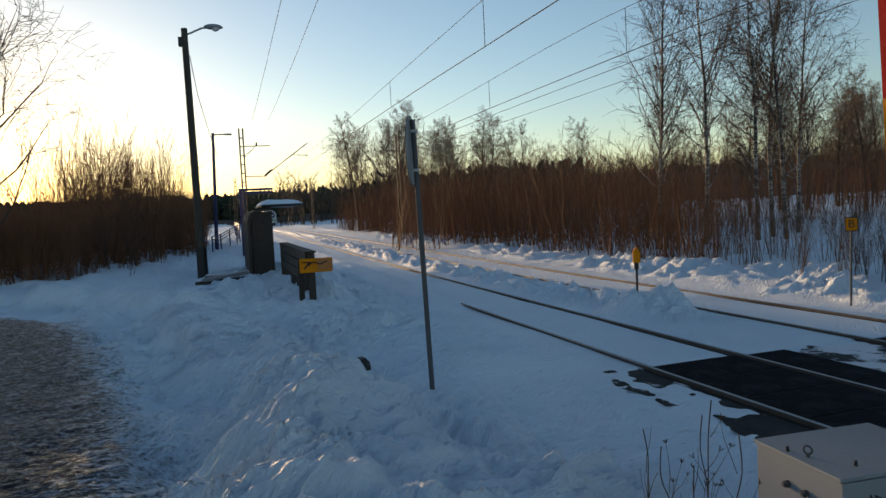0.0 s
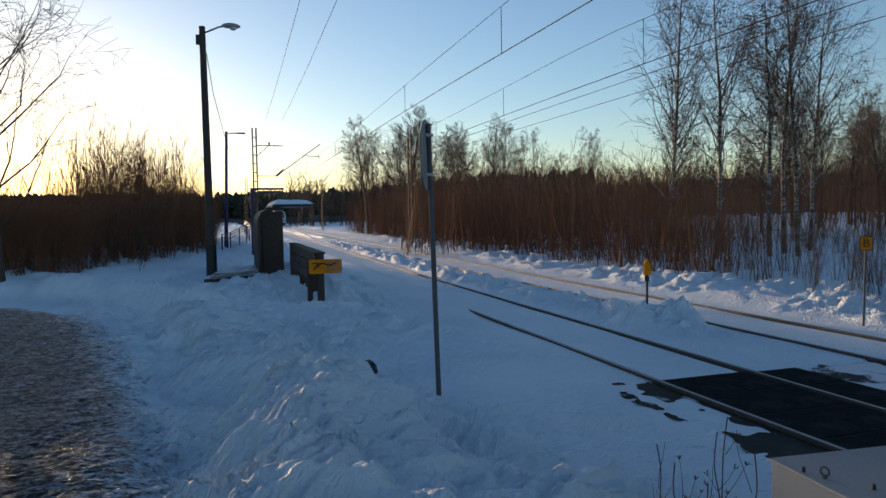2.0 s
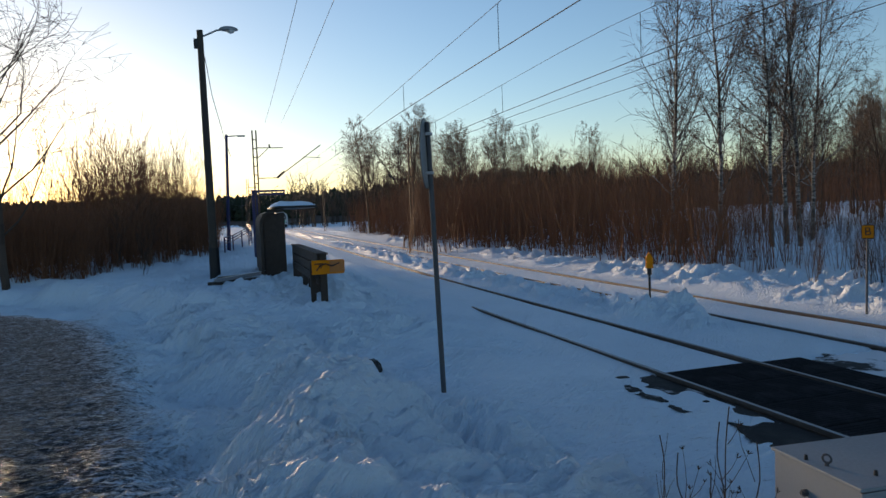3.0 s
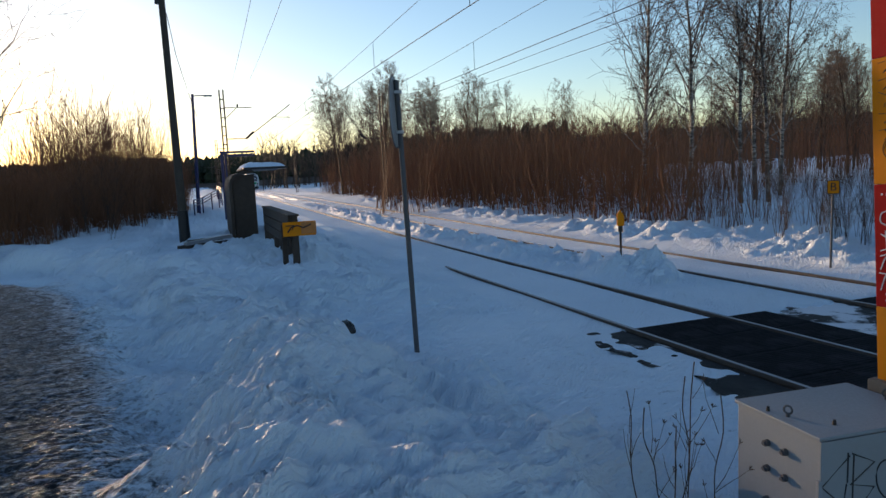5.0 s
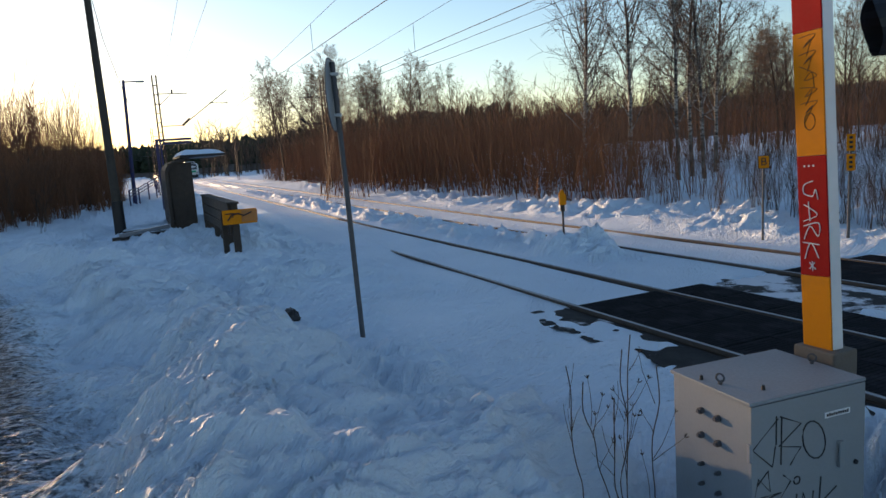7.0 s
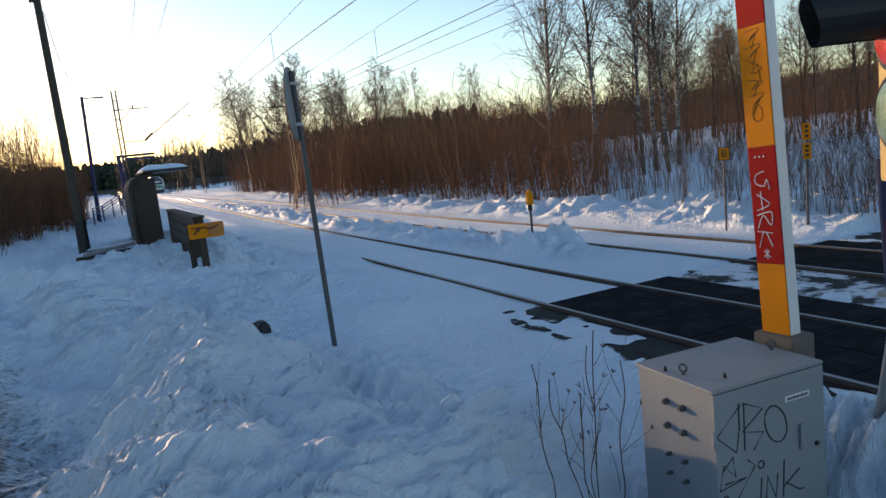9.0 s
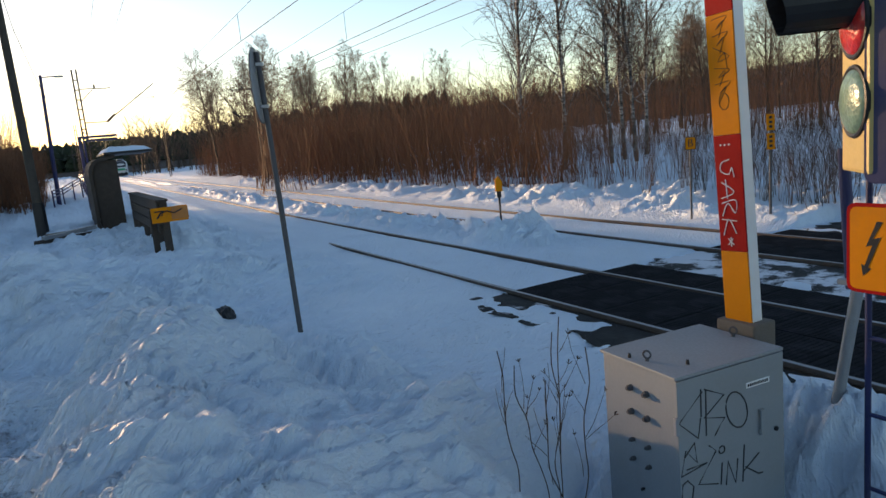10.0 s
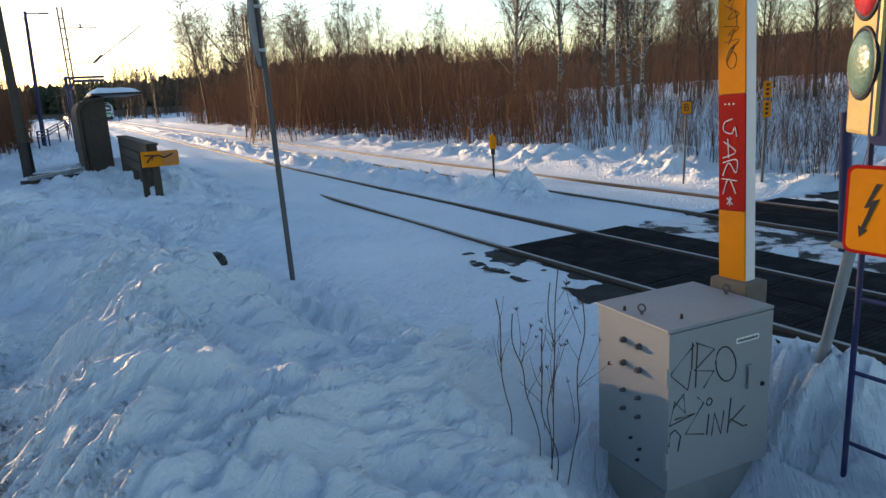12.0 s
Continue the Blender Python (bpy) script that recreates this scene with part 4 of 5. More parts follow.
def build_edge_sign():
    z = on_ground(2.43, 8.55)
    t = thing("traffic_sign", "round traffic sign on a leaning steel post in snow", "sign", (2.43, 8.55, z - 0.2))
    top = Vector((-0.09, 0, 3.52 - z + 0.2))
    part("post", tube(bmesh.new(), (0, 0, 0), top, 0.034, 0.034, 14), DARKSTEEL, t)
    m = Matrix.Translation((-0.055 + top.x * 0.85, 0.0, 3.32 - z)) @ Matrix.Rotation(radians(-25), 4, "Z") @ FACE_W
    d = bmesh.new()
    pts = [(0.45 * math.cos(6.2832 * k / 40), 0.45 * math.sin(6.2832 * k / 40)) for k in range(40)]
    poly(d, pts, -0.004, 0.0, m)
    pl = part("plate", d, STEEL, t, "grey sheet metal disc")
    f = bmesh.new()
    poly(f, [(x * 0.97, y * 0.97) for x, y in pts], 0.0, 0.003, m)
    part("face", f, DARKSTEEL, pl, "dull grey sign face")
    rim = ring(bmesh.new(), m @ Vector((0, 0, -0.006)), m.to_3x3() @ Vector((0, 0, 1)), 0.448, 0.007, 40)
    part("rim", rim, DARKSTEEL, pl)
    for dz in (0.25, -0.25):
        c = bmesh.new()
        bx(c, (-0.06, -0.05, dz - 0.02), (0.045, 0.05, dz + 0.02), 0.004, Matrix.Translation((top.x * 0.9, 0, 3.32 - z)))
        part("clamp", c, STEEL, t)


build_edge_sign()

# ---- small posts by the line ----


def build_small_posts():
    x, y = 8.49, 12.81
    z = on_ground(x, y)
    t = thing("track_marker", "short track marker with yellow head in a snow clod", "marker post", (x, y, z - 0.2))
    part("post", tube(bmesh.new(), (0, 0, 0), (0, 0, 0.98 - z + 0.2), 0.024), BLACK, t)
    part("collar", tube(bmesh.new(), (0, 0, 0.84 - z + 0.2), (0, 0, 0.98 - z + 0.2), 0.05), BLACK, t)
    m = Matrix.Translation((0, 0, 1.13 - z + 0.2)) @ pose(0, 0, 0, 90, 0, -20)
    part("head", poly(bmesh.new(), [(-0.07, -0.15), (0.075, -0.15), (0.075, 0.06), (0.0, 0.19), (-0.07, 0.1)], -0.05, 0.05, m), YELLOW, t)
    x, y = 12.05, 10.6
    z = on_ground(x, y)
    t = thing("letter_sign", "yellow letter sign on a thin grey post in snow", "sign", (x, y, z - 0.2), -48)
    part("post", tube(bmesh.new(), (0, 0, 0), (0.03, 0, 1.78 - z + 0.2), 0.022), DARKSTEEL, t)
    m = Matrix.Translation((0.03, -0.03, 1.64 - z + 0.2)) @ pose(0, 0, 0, 90, 0, 0)
    part("plate", rounded(bmesh.new(), 0.23, 0.28, 0.02, -0.006, 0.0, m), BLACK, t, "black-edged plate")
    part("face", rounded(bmesh.new(), 0.20, 0.25, 0.015, 0.0, 0.003, m), YELLOW, t)
    words("B", 0.23, m @ Matrix.Translation((0, 0, 0.004)), BLACK, t)
    x, y = 12.5, 8.98
    z = on_ground(x, y)
    t = thing("marker_post", "blue-grey post with yellow marker plates in snow", "marker post", (x, y, z - 0.2), -54)
    part("post", tube(bmesh.new(), (0, 0, 0), (0.03, 0, 2.1 - z + 0.2), 0.028), DARKSTEEL, t)
    for a, b in ((1.80, 2.12), (1.42, 1.74)):
        pl = part("plate", bx(bmesh.new(), (-0.045, -0.05, a - z + 0.2), (0.105, -0.032, b - z + 0.2), 0.004), YELLOW, t)
        for k in range(3):
            mk = bmesh.new()
            bx(mk, (0.0, -0.0535, a + 0.05 + 0.09 * k - z + 0.2), (0.06, -0.05, a + 0.10 + 0.09 * k - z + 0.2))
            part("mark", mk, BLACK, pl)
    part("stake", tube(bmesh.new(), (0.55, 0.1, 0), (0.57, 0.1, 1.1), 0.022), DARKBARK, thing("wooden_stake", "thin dark stake in the snow", "stake", (14.2, 8.6, on_ground(14.2, 8.6) - 0.1)))


build_small_posts()


def build_rock():
    rng = np.random.RandomState(3)
    bm = bmesh.new()
    bmesh.ops.create_icosphere(bm, subdivisions=3, radius=0.17)
    for v in bm.verts:
        k = 0.95 + 0.4 * noise.noise(v.co * 6) + 0.25 * noise.noise(v.co * 19)
        v.co = Vector((v.co.x * 0.85 * k, v.co.y * 0.8 * k, v.co.z * 0.9 * k))
    ob = part("rock", bm, BLACK)
    ob.matrix_basis = pose(1.86, 10.35, on_ground(1.86, 10.35) + 0.03, 10, 0, 30)
    tagged(ob, "dark stone sticking out of a snow hollow", "rock")


build_rock()


def build_weeds():
    """Dry stalks in front of the cabinet."""
    spots = [((2.17, 2.93), (2.27, 2.95, 1.28), 1), ((2.19, 2.90), (2.11, 2.9, 0.97), 0), ((2.23, 2.86), (2.40, 2.9, 1.09), 1), ((2.14, 2.99), (2.0, 3.02, 1.05), 1), ((2.20, 2.95), (2.33, 3.1, 1.15), 1), ((2.02, 3.1), (1.96, 3.12, 1.12), 0)]
    rng = np.random.RandomState(9)
    for (x, y), tip, head in spots:
        z = on_ground(x, y)
        t = thing("dry_weed", "dry dark weed stalk with bare umbel standing in snow", "weed", (x, y, z - 0.05), 0, "dry weeds")
        twigs = []
        top = np.array(tip) - [x, y, z - 0.05]
        mid = top * 0.5 + [rng.normal(0, 0.035), 0, 0]
        joints = [np.zeros(3)] + [top * f + rng.normal(0, 0.02, 3) * [1, 1, 0.3] for f in (0.2, 0.36)] + [mid] + [mid + (top - mid) * f + rng.normal(0, 0.014, 3) for f in (0.33, 0.66)] + [top]
        part("stalk", pipe(bmesh.new(), curve(joints, 3), 0.0034, 5), DARKBARK, t)
        for k in range(5):
            heads = []
            twigs.append(heads)
            f = rng.uniform(0.35, 0.9)
            d = side_way(top / np.linalg.norm(top), rng.uniform(0.35, 0.7), rng)
            stem = mid * 2 * f if f < 0.5 else mid + (top - mid) * (2 * f - 1)
            js = grow(heads, stem, d, rng.uniform(0.1, 0.3), 0.0022, 3, 0.12, 0.1, rng, 0.5)
            if head:
                for _ in range(7):
                    grow(heads, js[-1][0], side_way(js[-1][1], rng.uniform(0.3, 0.9), rng), rng.uniform(0.012, 0.035), 0.0014, 1, 0.1, 0.1, rng, 1.3)
        for sg in twigs:
            v, f = tubes(sg, 5)
            me = bpy.data.meshes.new("branch")
            me.from_pydata(v.tolist(), [], f.tolist())
            me.materials.append(DARKBARK)
            new("branch", me).parent = t


build_weeds()

# ---- poles, masts and wires ----


def build_poles():
    z = on_ground(-0.6, 23.4)
    t = thing("street_lamp", "tarred wooden lamp pole with a curved arm, leaning slightly", "street lamp", (-0.6, 23.4, z - 0.3))
    part("pole", tube(bmesh.new(), (0, 0, 0), (-0.06, 0, 8.42 - z + 0.3), 0.135, 0.095, 14), POLEWOOD, t)
    H = 8.2 - z + 0.3
    part("arm", pipe(bmesh.new(), [(-0.06, 0, H), (0.12, 0, H + 0.08), (0.45, 0, H + 0.24), (0.62, 0, H + 0.27)], 0.03), STEEL, t)
    hd = bmesh.new()
    bmesh.ops.create_uvsphere(hd, u_segments=18, v_segments=10, radius=1)
    for v in hd.verts:
        v.co = Vector((v.co.x * 0.30 + 0.82, v.co.y * 0.15, (v.co.z * 0.11 if v.co.z > 0 else v.co.z * 0.06) + H + 0.28))
    head = part("lamp_head", hd, STEEL, t, "grey lamp head", True)
    part("bowl", dome(bmesh.new(), (0.88, 0, H + 0.25), (0, 0, -1), 0.13, 0.09), WHITE, head, "clear bowl", True)
    part("cable_box", bx(bmesh.new(), (-0.26, -0.06, H - 0.35), (-0.12, 0.06, H - 0.05), 0.01), BLACK, t)
    part("sleeve", tube(bmesh.new(), (0, 0, 0.2), (0, 0, 1.3), 0.175, 0.16, 14), BLACK, t, "dark butt sleeve")
    part("cable", pipe(bmesh.new(), [(0.05, 0.1, H - 0.6), (0.2, 1.5, H - 1.6), (0.5, 4, H - 2.6), (0.75, 6.5, H - 3.2)], 0.012, 5), WIRE, t)
    z = on_ground(-0.1, 40)
    t = thing("street_lamp", "slim steel platform lamp with a flat head", "street lamp", (-0.1, 40, z - 0.2))
    part("pole", tube(bmesh.new(), (0, 0, 0), (0.2, 0, 7.1 - z + 0.2), 0.11, 0.07, 12), NAVY, t)
    part("arm", tube(bmesh.new(), (0.2, 0, 7.0 - z + 0.2), (0.85, 0, 7.03 - z + 0.2), 0.03), NAVY, t)
    part("lamp_head", bx(bmesh.new(), (0.75, -0.1, 6.97 - z + 0.2), (1.2, 0.1, 7.06 - z + 0.2), 0.03), STEEL, t)


build_poles()


def build_mast(x, y, h, reach, side, label):
    """A lattice mast with its cantilever. side: +1 where the wire lies at greater x."""
    z = on_ground(x, y)
    t = thing("catenary_mast", label, "catenary mast", (x, y, z - 0.2), 0, "catenary masts")
    top = h - z + 0.2
    for a in (-0.115, 0.115):
        part("chord", bx(bmesh.new(), (a - 0.045, -0.06, 0), (a + 0.045, 0.06, top), 0.005), RUST, t)
    for k in range(int(top / 0.55)):
        part("batten", bx(bmesh.new(), (-0.15, -0.045, 0.3 + 0.55 * k), (0.15, 0.045, 0.36 + 0.55 * k)), RUST, t)
    zc = z - 0.2
    cant = part("cantilever", pipe(bmesh.new(), [(0.15 * side, 0, 4.95 - zc), (1.3 * side, 0, 4.95 - zc), (reach * side, 0, 7.0 - zc)], 0.032, 6), RUST, t)
    part("insulator", tube(bmesh.new(), (1.3 * side, 0, 4.95 - zc), (1.75 * side, 0, 5.35 - zc), 0.07), BLACK, cant)
    part("steady_arm", pipe(bmesh.new(), [(reach * 0.72 * side, 0, 6.25 - zc), (reach * side, 0, 6.2 - zc)], 0.022, 5), RUST, t)
    part("bracket", pipe(bmesh.new(), [(0.15 * side, 0, 6.85 - zc), (1.75 * side, 0, 6.85 - zc)], 0.03, 5), RUST, t)
    part("brace", pipe(bmesh.new(), [(0.15 * side, 0, 6.2 - zc), (0.8 * side, 0, 6.8 - zc)], 0.025, 5), RUST, t)
    part("insulator", tube(bmesh.new(), (0.9 * side, 0, 6.87 - zc), (0.9 * side, 0, 7.08 - zc), 0.05), BLACK, t)


MASTS = [(1.8, 45.0, 7.95, 4.1, 1), (13.3, 50.3, 8.1, 2.7, -1), (3.0, 100, 8.0, 4.2, 1), (14.6, 108, 8.1, 2.7, -1), (4.4, 160, 8.0, 4.2, 1), (16.0, 166, 8.1, 2.7, -1), (4.8, 215, 8.0, 4.2, 1)]
for x, y, h, r, s in MASTS:
    build_mast(x, y, h, r, s, "galvanised lattice catenary mast with cantilever arm by the track")


def wire(name, label, pts, r):
    ob = part(name, pipe(bmesh.new(), pts, r, 5), WIRE)
    return tagged(ob, label, "wire")


def build_wires():
    ys = [-25, -10, 0, 5, 10, 15.6, 20, 25, 31, 37, 45, 55, 65, 75, 85, 100, 115, 130, 145, 160, 190, 215]
    for x0, zc, mid in ((6.3, 6.2, 14.0), (10.25, 6.15, 18.0)):
        c = thing("overhead_line", "contact wire with messenger wire and droppers over the track", "overhead line")
        sag = lambda y: 7.0 + 0.35 * (((y - mid) % 55) / 55 - 0.5) ** 2 * 4
        part("contact_wire", pipe(bmesh.new(), [(x0 + float(bend(y)), y, zc) for y in ys], 0.012, 5), WIRE, c)
        part("messenger_wire", pipe(bmesh.new(), [(x0 + float(bend(y)), y, sag(y)) for y in spaced(-25.0, (215, 3))], 0.008, 5), WIRE, c)
        for k in range(14):
            y = 15.55 - 18.8 + 9.4 * k
            part("dropper", tube(bmesh.new(), (x0 + float(bend(y)), y, zc), (x0 + float(bend(y)), y, sag(y)), 0.009, 0.009, 4), WIRE, c)
    wire("feeder_wire", "feeder wire sagging along the masts", [(12.4 + float(bend(y)), y, 6.1 + 0.0003 * (y - 22) ** 2) for y in ys[:13]], 0.009)
    wire("feeder_wire", "feeder wire sagging along the masts", [(10.6 + float(bend(y)), y, 5.98) for y in ys[:11]], 0.009)
    for x0, x1 in ((1.45, 2.48), (2.35, 3.47)):
        wire("return_wire", "return conductor running to the mast top", [(x0 + (x1 - x0) * (y + 0) / 44.5, y, 8.0 + 0.0006 * (y - 20) ** 2) for y in (-20, -8, 2, 10, 18, 27, 36, 44.5)], 0.008)
    for k, z in enumerate((5.2, 6.0)):
        wire("line_wire", "sunlit line wire drooping beside the platform", [(-9 + 0.12 * (y - 100) + 2 * k, y, z + 0.0012 * ((y - 100) % 55 - 27) ** 2) for y in range(70, 240, 6)], 0.03)


build_wires()

# ---- stop: shelter, fence, name frame, ramp ----


def curved_wall(bm, y0, y1, x0, z0, z1, r, thick, reach):
    """A wall that turns over at the top into a short roof."""
    prof = [(x0, z0), (x0, z1 - r)] + [(x0 + r - r * math.cos(radians(a)), z1 - r + r * math.sin(radians(a))) for a in (15, 30, 45, 60, 75, 90)] + [(x0 + reach, z1 + 0.05)]
    inner = [(x0 + thick, z0), (x0 + thick, z1 - r)] + [(x0 + r - (r - thick) * math.cos(radians(a)), z1 - r + (r - thick) * math.sin(radians(a))) for a in (15, 30, 45, 60, 75, 90)] + [(x0 + reach, z1 + 0.05 - thick)]
    rows = []
    for y in (y0, y1):
        rows.append(([bm.verts.new((x, y, z)) for x, z in prof], [bm.verts.new((x, y, z)) for x, z in inner]))
    n = len(prof)
    for k in range(n - 1):
        bm.faces.new((rows[0][0][k], rows[0][0][k + 1], rows[1][0][k + 1], rows[1][0][k]))
        bm.faces.new((rows[0][1][k], rows[1][1][k], rows[1][1][k + 1], rows[0][1][k + 1]))
        bm.faces.new((rows[0][0][k], rows[0][1][k], rows[0][1][k + 1], rows[0][0][k + 1]))
        bm.faces.new((rows[1][0][k], rows[1][0][k + 1], rows[1][1][k + 1], rows[1][1][k]))
    bm.faces.new((rows[0][0][-1], rows[0][1][-1], rows[1][1][-1], rows[1][0][-1]))
    return bm


def build_stop():
    t = thing("platform_shelter", "weathered waiting shelter with rounded back and snow on its roof", "shelter")
    y0, y1 = 22.3, 25.9
    part("back_wall", curved_wall(bmesh.new(), y0, y1, 0.82, 0.25, 2.62, 0.42, 0.09, 0.75), GREYWOOD, t, "brown-grey curved back wall")
    for y in (y0 + 0.12, y1 - 0.2):
        part("end_wall", bx(bmesh.new(), (0.92, y, 0.25), (1.60, y + 0.08, 2.53), 0.01), GREYWOOD, t)
        for k in range(4):
            part("batten", bx(bmesh.new(), (0.96 + 0.18 * k, y - 0.015, 0.3), (0.985 + 0.18 * k, y - 0.001, 2.46)), GREYWOOD, t)
    part("roof", bx(bmesh.new(), (1.28, y0 - 0.12, 2.68), (2.62, y1 + 0.12, 2.75), 0.02), BLACK, t, "dark roof slab")
    part("bench", bx(bmesh.new(), (1.1, y0 + 0.3, 0.9), (1.5, y1 - 0.3, 0.96), 0.01), GREYWOOD, t)
    sn = bmesh.new()
    nx, ny = 14, 22
    grid = []
    for i in range(nx + 1):
        for j in range(ny + 1):
            u, v = i / nx, j / ny
            e = min(1, 6 * min(u, 1 - u)) * min(1, 8 * min(v, 1 - v))
            zz = 2.752 + 0.17 * (e ** 0.5) * (1 - 0.3 * u) + 0.03 * noise.noise(Vector((u * 4, v * 8, 0))) * e
            grid.append(sn.verts.new((1.30 + 1.30 * u, y0 - 0.10 + (y1 - y0 + 0.20) * v, zz)))
    for i in range(nx):
        for j in range(ny):
            a = i * (ny + 1) + j
            sn.faces.new((grid[a], grid[a + ny + 1], grid[a + ny + 2], grid[a + 1]))
    tagged(part("roof_snow", sn, SNOW, None, "rounded snow cap lying on the shelter roof", True), "", "snow")
    # fence running from the shelter towards the crossing
    f = thing("fence", "dark weathered timber fence leading to the shelter", "fence")
    for k, y in enumerate((15.7, 16.7, 18.0, 19.3, 20.6, 21.8)):
        z = on_ground(1.85, y)
        part("post", bx(bmesh.new(), (1.80 - 0.01 * k, y, z - 0.3), (1.95 - 0.01 * k, y + 0.13, 1.50), 0.012), GREYWOOD, f)
    part("post", bx(bmesh.new(), (1.60, 15.95, on_ground(1.65, 15.95) - 0.3), (1.72, 16.07, 1.32), 0.012), GREYWOOD, f)
    for z in (0.82, 1.06, 1.30):
        part("plank", bx(bmesh.new(), (1.745, 15.75, z), (1.785, 21.9, z + 0.2), 0.008), GREYWOOD, f)
    part("top_rail", bx(bmesh.new(), (1.72, 15.65, 1.50), (1.98, 21.95, 1.545), 0.01), GREYWOOD, f)
    b = tagged(new("end_board"), "yellow warning board with dark scrawl on the fence end", "board")
    part("board", bx(bmesh.new(), (1.60, 15.62, 1.06), (2.33, 15.66, 1.38), 0.008), YELLOW, b)
    part("edge_panel", bx(bmesh.new(), (2.0, 15.60, 1.10), (2.34, 15.618, 1.36), 0.006), worn("orange_paint", (0.45, 0.16, 0.03), 0.5), b, "orange-brown panel")
    sc = bmesh.new()
    pipe(sc, [(1.70, 15.612, 1.15), (1.78, 15.60, 1.26), (1.92, 15.60, 1.30), (2.05, 15.59, 1.24), (2.22, 15.59, 1.31)], 0.016, 6)
    pipe(sc, [(1.66, 15.612, 1.30), (1.85, 15.605, 1.30), (1.80, 15.605, 1.20)], 0.014, 6)
    part("scrawl", sc, BLACK, b, "black scrawl")
    p = thing("timber_stack", "snowy grey planks lying beside the shelter", "planks", (0, 0, 0))
    for k, (a, c, w) in enumerate((((-0.7, 20.1), (0.75, 21.9), 0.16), ((-0.45, 20.6), (0.45, 22.3), 0.14), ((-0.55, 20.2), (0.72, 21.7), 0.1))):
        za, zb = on_ground(*a) + 0.06 + 0.07 * (k == 2), on_ground(*c) + 0.10 + 0.07 * (k == 2)
        A, C = Vector((*a, za)), Vector((*c, zb))
        m = Matrix.Translation((A + C) / 2) @ (C - A).to_track_quat("X", "Z").to_matrix().to_4x4()
        ln = (C - A).length
        part("plank", bx(bmesh.new(), (-ln / 2, -w / 2, -0.05), (ln / 2, w / 2, 0.05), 0.008, m), STEEL if k == 2 else GREYWOOD, p)
    n = thing("name_frame", "dark blue steel frame of the stop's name board", "sign frame", (1.12, 34, on_ground(1.12, 34) - 0.2))
    zt = 3.75 - (on_ground(1.12, 34) - 0.2)
    part("post", bx(bmesh.new(), (-0.07, -0.07, 0), (0.07, 0.07, zt), 0.015), NAVY, n)
    part("post", bx(bmesh.new(), (0.12, -0.05, 0), (0.2, 0.05, zt - 0.1), 0.015), NAVY, n)
    part("arm", bx(bmesh.new(), (-0.07, -0.06, zt - 0.1), (1.5, 0.06, zt), 0.015), NAVY, n)
    part("board", bx(bmesh.new(), (0.25, -0.04, zt - 0.26), (1.48, 0.04, zt - 0.14), 0.01), NAVY, n)
    r = thing("ramp_railing", "dark steel railing of the platform ramp in snow", "railing")
    P = [(-0.3, 37.5), (0.15, 40.5), (0.7, 43.5), (1.2, 46.5), (1.5, 50), (1.6, 56), (1.7, 62), (1.8, 70), (2.0, 80)]
    up = [0.35, 0.45, 0.6, 0.75, 0.8, 0.8, 0.8, 0.8, 0.8]
    for (x, y), u in zip(P, up):
        z = on_ground(x, y)
        part("post", tube(bmesh.new(), (x, y, z - 0.2), (x, y, z + u + 0.45), 0.035, 0.035, 8), NAVY, r)
    for k in (0.15, 0.3, 0.45):
        part("rail", pipe(bmesh.new(), [(x, y, on_ground(x, y) + u + k - 0.02) for (x, y), u in zip(P, up)], 0.028, 6), NAVY, r)


build_stop()

# ---- commuter train standing far down the line ----
TRAINWHITE = worn("train_white", (0.66, 0.65, 0.62), 0.28, 0.0, 0.06, 2, (0.3, 0.27, 0.22), 0.3)
TRAINGREY = worn("train_window_band", (0.10, 0.10, 0.11), 0.18, 0.0, 0.1, 2)
TRAINDARK = worn("train_underframe", (0.03, 0.03, 0.035), 0.6)
TRAINROOF = worn("train_roof", (0.30, 0.31, 0.33), 0.5)
TRAINGREEN = worn("train_green", (0.02, 0.35, 0.16), 0.3)


def section(w, h, z0):
    """Half-rounded body outline, from the lower left over the roof."""
    return [(-w * 0.94, z0), (-w, z0 + 0.35), (-w, z0 + h * 0.62), (-w * 0.97, z0 + h * 0.78), (-w * 0.86, z0 + h * 0.9), (-w * 0.6, z0 + h * 0.98), (0, z0 + h), (w * 0.6, z0 + h * 0.98), (w * 0.86, z0 + h * 0.9), (w * 0.97, z0 + h * 0.78), (w, z0 + h * 0.62), (w, z0 + 0.35), (w * 0.94, z0)]


def loft(bm, rows):
    rings = [[bm.verts.new(p) for p in r] for r in rows]
    n = len(rings[0])
    for a, b in zip(rings, rings[1:]):
        for k in range(n):
            bm.faces.new((a[k], a[(k + 1) % n], b[(k + 1) % n], b[k]))
    bm.faces.new(rings[0]), bm.faces.new(rings[-1][::-1])
    bmesh.ops.recalc_face_normals(bm, faces=bm.faces)
    return bm


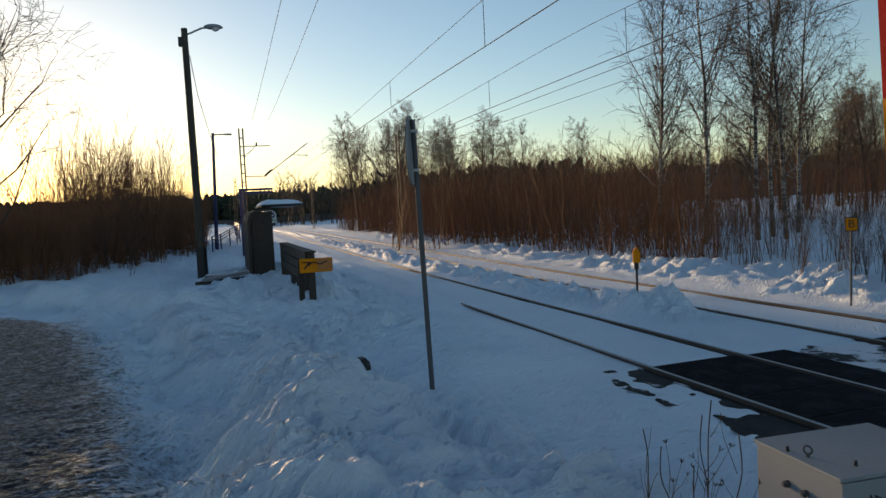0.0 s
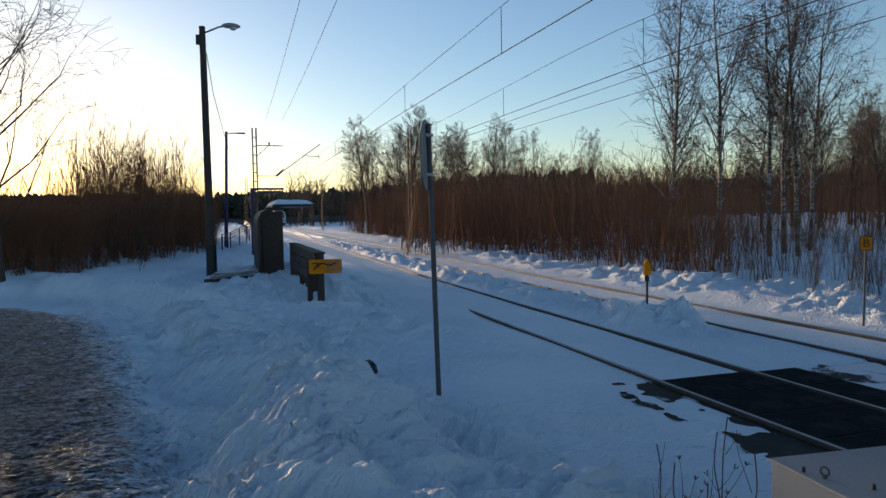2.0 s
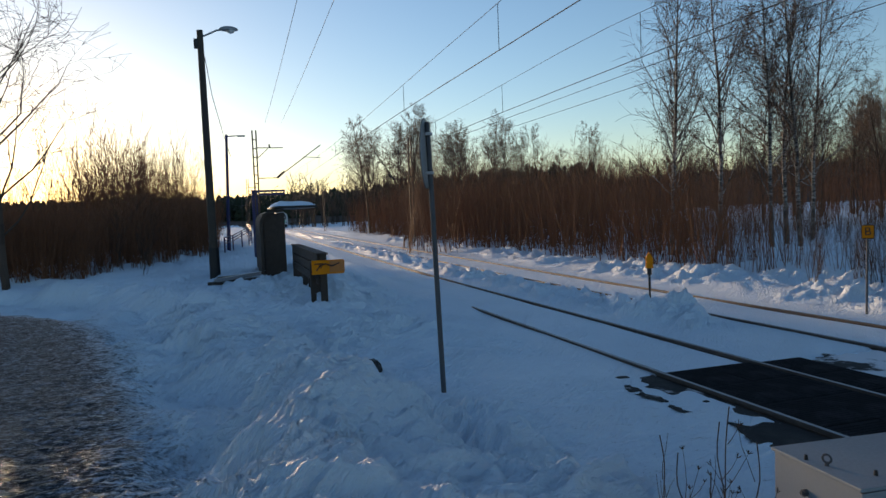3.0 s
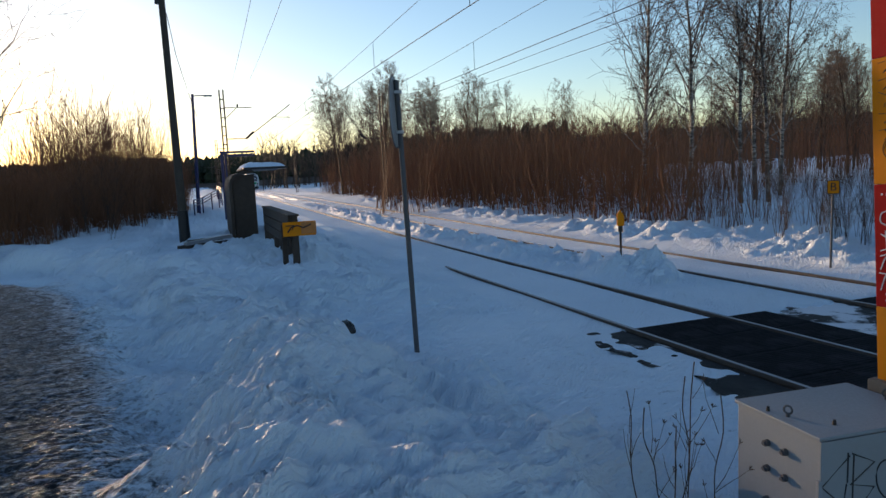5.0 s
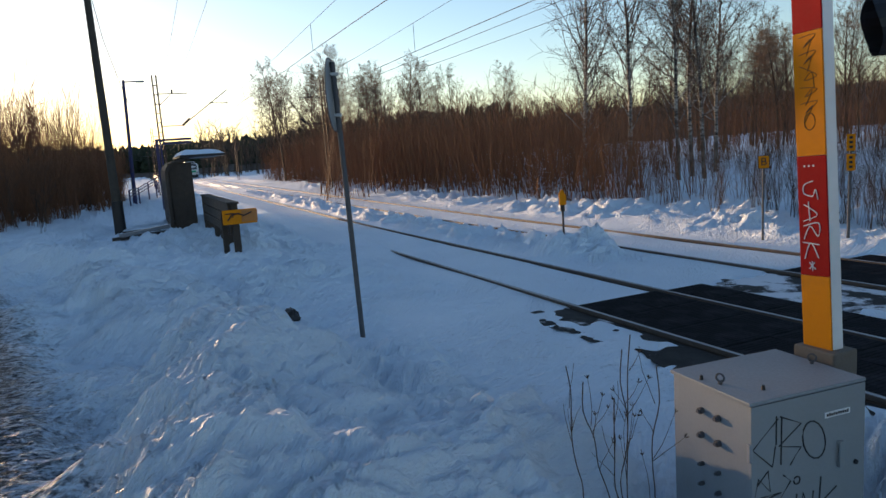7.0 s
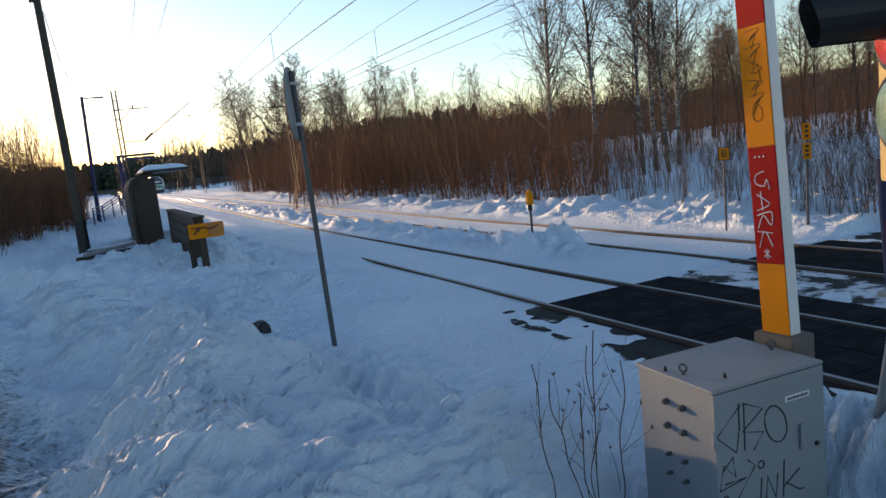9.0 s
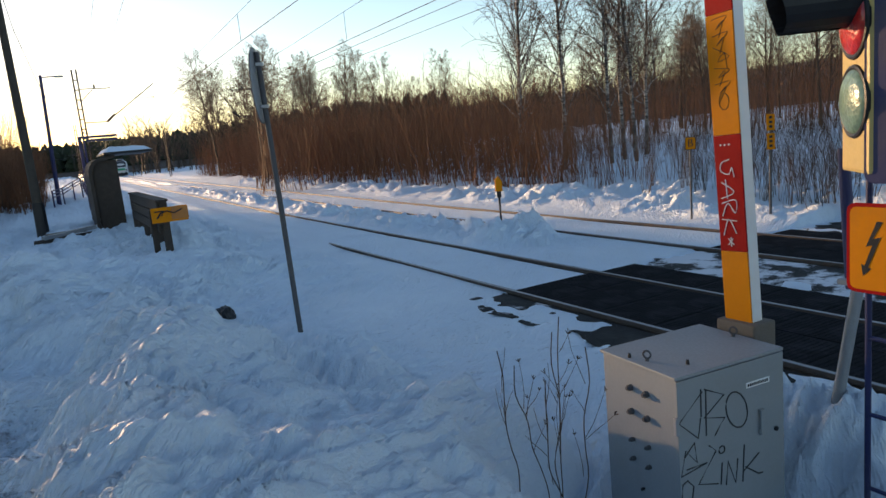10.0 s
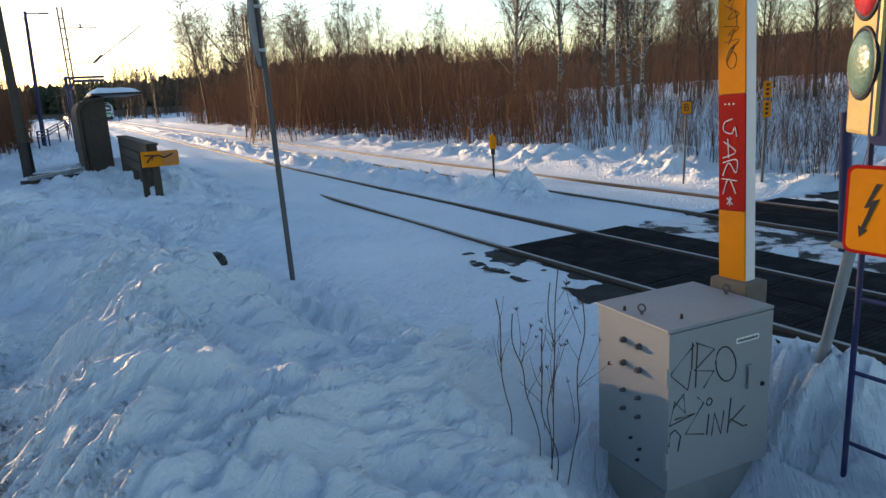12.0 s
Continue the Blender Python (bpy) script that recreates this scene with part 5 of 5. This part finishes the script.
def build_train():
    t = thing("commuter_train", "white commuter train with dark window band on the further track", "train")
    first, length, x0 = 178.0, 18.4, 10.24
    for c in range(3):
        a = first + c * (length + 0.35) + (2.2 if c else 0)
        mid = a + length / 2
        xa, xb = x0 + float(bend(a)), x0 + float(bend(a + length))
        yaw = -math.degrees(math.atan2(xb - xa, length))
        m = Matrix.Translation(((xa + xb) / 2, mid, 0)) @ pose(0, 0, 0, 0, 0, yaw)
        L = length / 2
        body = part("car", loft(bmesh.new(), [[m @ Vector((x, y, z)) for x, z in section(1.6, 3.3, 0.45)] for y in (-L, L)]), TRAINWHITE, t, "white car body")
        for s in (-1, 1):
            band = bmesh.new()
            bx(band, (1.598 * s - 0.012, -L + 0.5, 1.55), (1.598 * s + 0.012, L - 0.5, 2.55), 0.0, m)
            part("window_band", band, TRAINGREY, body)
            for y in (-L * 0.45, L * 0.45):
                part("door", bx(bmesh.new(), (1.6 * s - 0.02, y - 0.65, 0.55), (1.6 * s + 0.02, y + 0.65, 2.6), 0.01, m), TRAINWHITE, body)
        part("roof_unit", bx(bmesh.new(), (-1.1, -L * 0.7, 3.66), (1.1, L * 0.5, 4.05), 0.12, m), TRAINROOF, body, "grey roof fairing")
        for y in (-L + 1.5, L - 1.5):
            bg = bmesh.new()
            bx(bg, (-1.2, y - 1.3, 0.12), (1.2, y + 1.3, 0.5), 0.05, m)
            part("bogie", bg, TRAINDARK, body)
    # nose at the near end
    xa = x0 + float(bend(first))
    m = Matrix.Translation((xa, first, 0)) @ pose(0, 0, 0, 0, 0, -1.1)
    rows = []
    for y, k, top in ((0, 1.0, 3.3), (-0.5, 0.99, 3.25), (-1.1, 0.96, 3.0), (-1.6, 0.9, 2.3), (-1.95, 0.82, 1.4)):
        rows.append([m @ Vector((x * k, y, z)) for x, z in section(1.6, top, 0.45)])
    nose = part("nose", loft(bmesh.new(), rows), TRAINWHITE, t, "white rounded nose")
    ws = bmesh.new()
    poly(ws, [(-1.05, -0.75), (1.05, -0.75), (1.2, 0.2), (0.9, 0.85), (-0.9, 0.85), (-1.2, 0.2)], 0, 0.05, m @ Matrix.Translation((0, -1.52, 2.72)) @ pose(0, 0, 0, 62, 0, 0))
    part("windscreen", ws, TRAINGREY, nose, "dark raked windscreen")
    part("display", bx(bmesh.new(), (-0.6, -0.95, 3.58), (0.6, -0.5, 3.85), 0.03, m), TRAINDARK, nose)
    part("front_panel", bx(bmesh.new(), (-0.85, -2.02, 1.35), (0.85, -1.85, 1.82), 0.03, m), TRAINGREEN, nose, "green front panel")
    for s in (-1, 1):
        part("headlight", bx(bmesh.new(), (s * 1.1 - 0.18, -2.0, 1.25), (s * 1.1 + 0.18, -1.8, 1.5), 0.04, m), TRAINGREY, nose)
        part("buffer", tube(bmesh.new(), m @ Vector((s * 0.9, -1.9, 0.75)), m @ Vector((s * 0.9, -2.35, 0.75)), 0.16, 0.2), TRAINDARK, nose)
    part("skirt", bx(bmesh.new(), (-1.25, -2.0, 0.2), (1.25, -0.3, 0.75), 0.08, m), TRAINDARK, nose)
    part("coupler", bx(bmesh.new(), (-0.15, -2.4, 0.6), (0.15, -1.9, 0.85), 0.04, m), TRAINDARK, nose)


build_train()

# ---- level crossing surface: rubber panels and asphalt ----


def build_crossing():
    t = thing("level_crossing", "dark level crossing of rubber panels and frosted asphalt", "level crossing", kind="structure")
    meshes = {}

    def panel(w, l):
        if (w, l) not in meshes:
            bm = bx(bmesh.new(), (-w / 2, -l / 2, -0.12), (w / 2, l / 2, 0.0), 0.008)
            for k in range(int(l / 0.06)):
                y = -l / 2 + 0.03 + 0.06 * k
                bx(bm, (-w / 2 + 0.03, y - 0.012, -0.002), (w / 2 - 0.03, y + 0.012, 0.005))
            me = bpy.data.meshes.new("panel")
            bm.to_mesh(me)
            bm.free()
            me.materials.append(RUBBER)
            meshes[(w, l)] = me
        return meshes[(w, l)]

    rng = random.Random(8)
    for xa, xb, y1 in ((5.57, 7.02, 8.2), (7.16, 7.9, 8.15), (9.52, 10.96, 8.05), (11.1, 11.7, 8.0)):
        cols = 2 if xb - xa > 1 else 1
        w = (xb - xa) / cols
        for i in range(cols):
            y = y1
            while y > 0.9:
                ob = new("panel", panel(round(w - 0.012, 3), 0.888))
                ob.location = (xa + w * (i + 0.5), y - 0.45, -0.008 + rng.uniform(-0.006, 0.003))
                ob.rotation_euler = (rng.uniform(-0.004, 0.004), rng.uniform(-0.004, 0.004), 0)
                ob.parent = t
                y -= 0.9
    for xa, xb, y0, y1 in ((4.78, 5.43, 0.8, 8.35), (7.91, 9.38, 0.8, 8.1), (11.71, 13.2, 0.8, 7.9)):
        bm = bmesh.new()
        nx, ny = max(4, int((xb - xa) / 0.08)), 90
        g = [[bm.verts.new((xa + (xb - xa) * i / nx + (0.3 * noise.noise(Vector((j * 0.12, 3, xa))) if i == 0 else 0), y0 + (y1 - y0) * j / ny + (0.35 * noise.noise(Vector((i * 0.35, 1, xa))) if j == ny else 0), -0.047 + 0.008 * noise.noise(Vector((i * 0.3, j * 0.3, xa))))) for j in range(ny + 1)] for i in range(nx + 1)]
        for i in range(nx):
            for j in range(ny):
                bm.faces.new((g[i][j], g[i + 1][j], g[i + 1][j + 1], g[i][j + 1]))
        part("asphalt", bm, FROSTED if 6 < xa < 9 else ASPHALT, t, "frost-patched asphalt", True)


build_crossing()
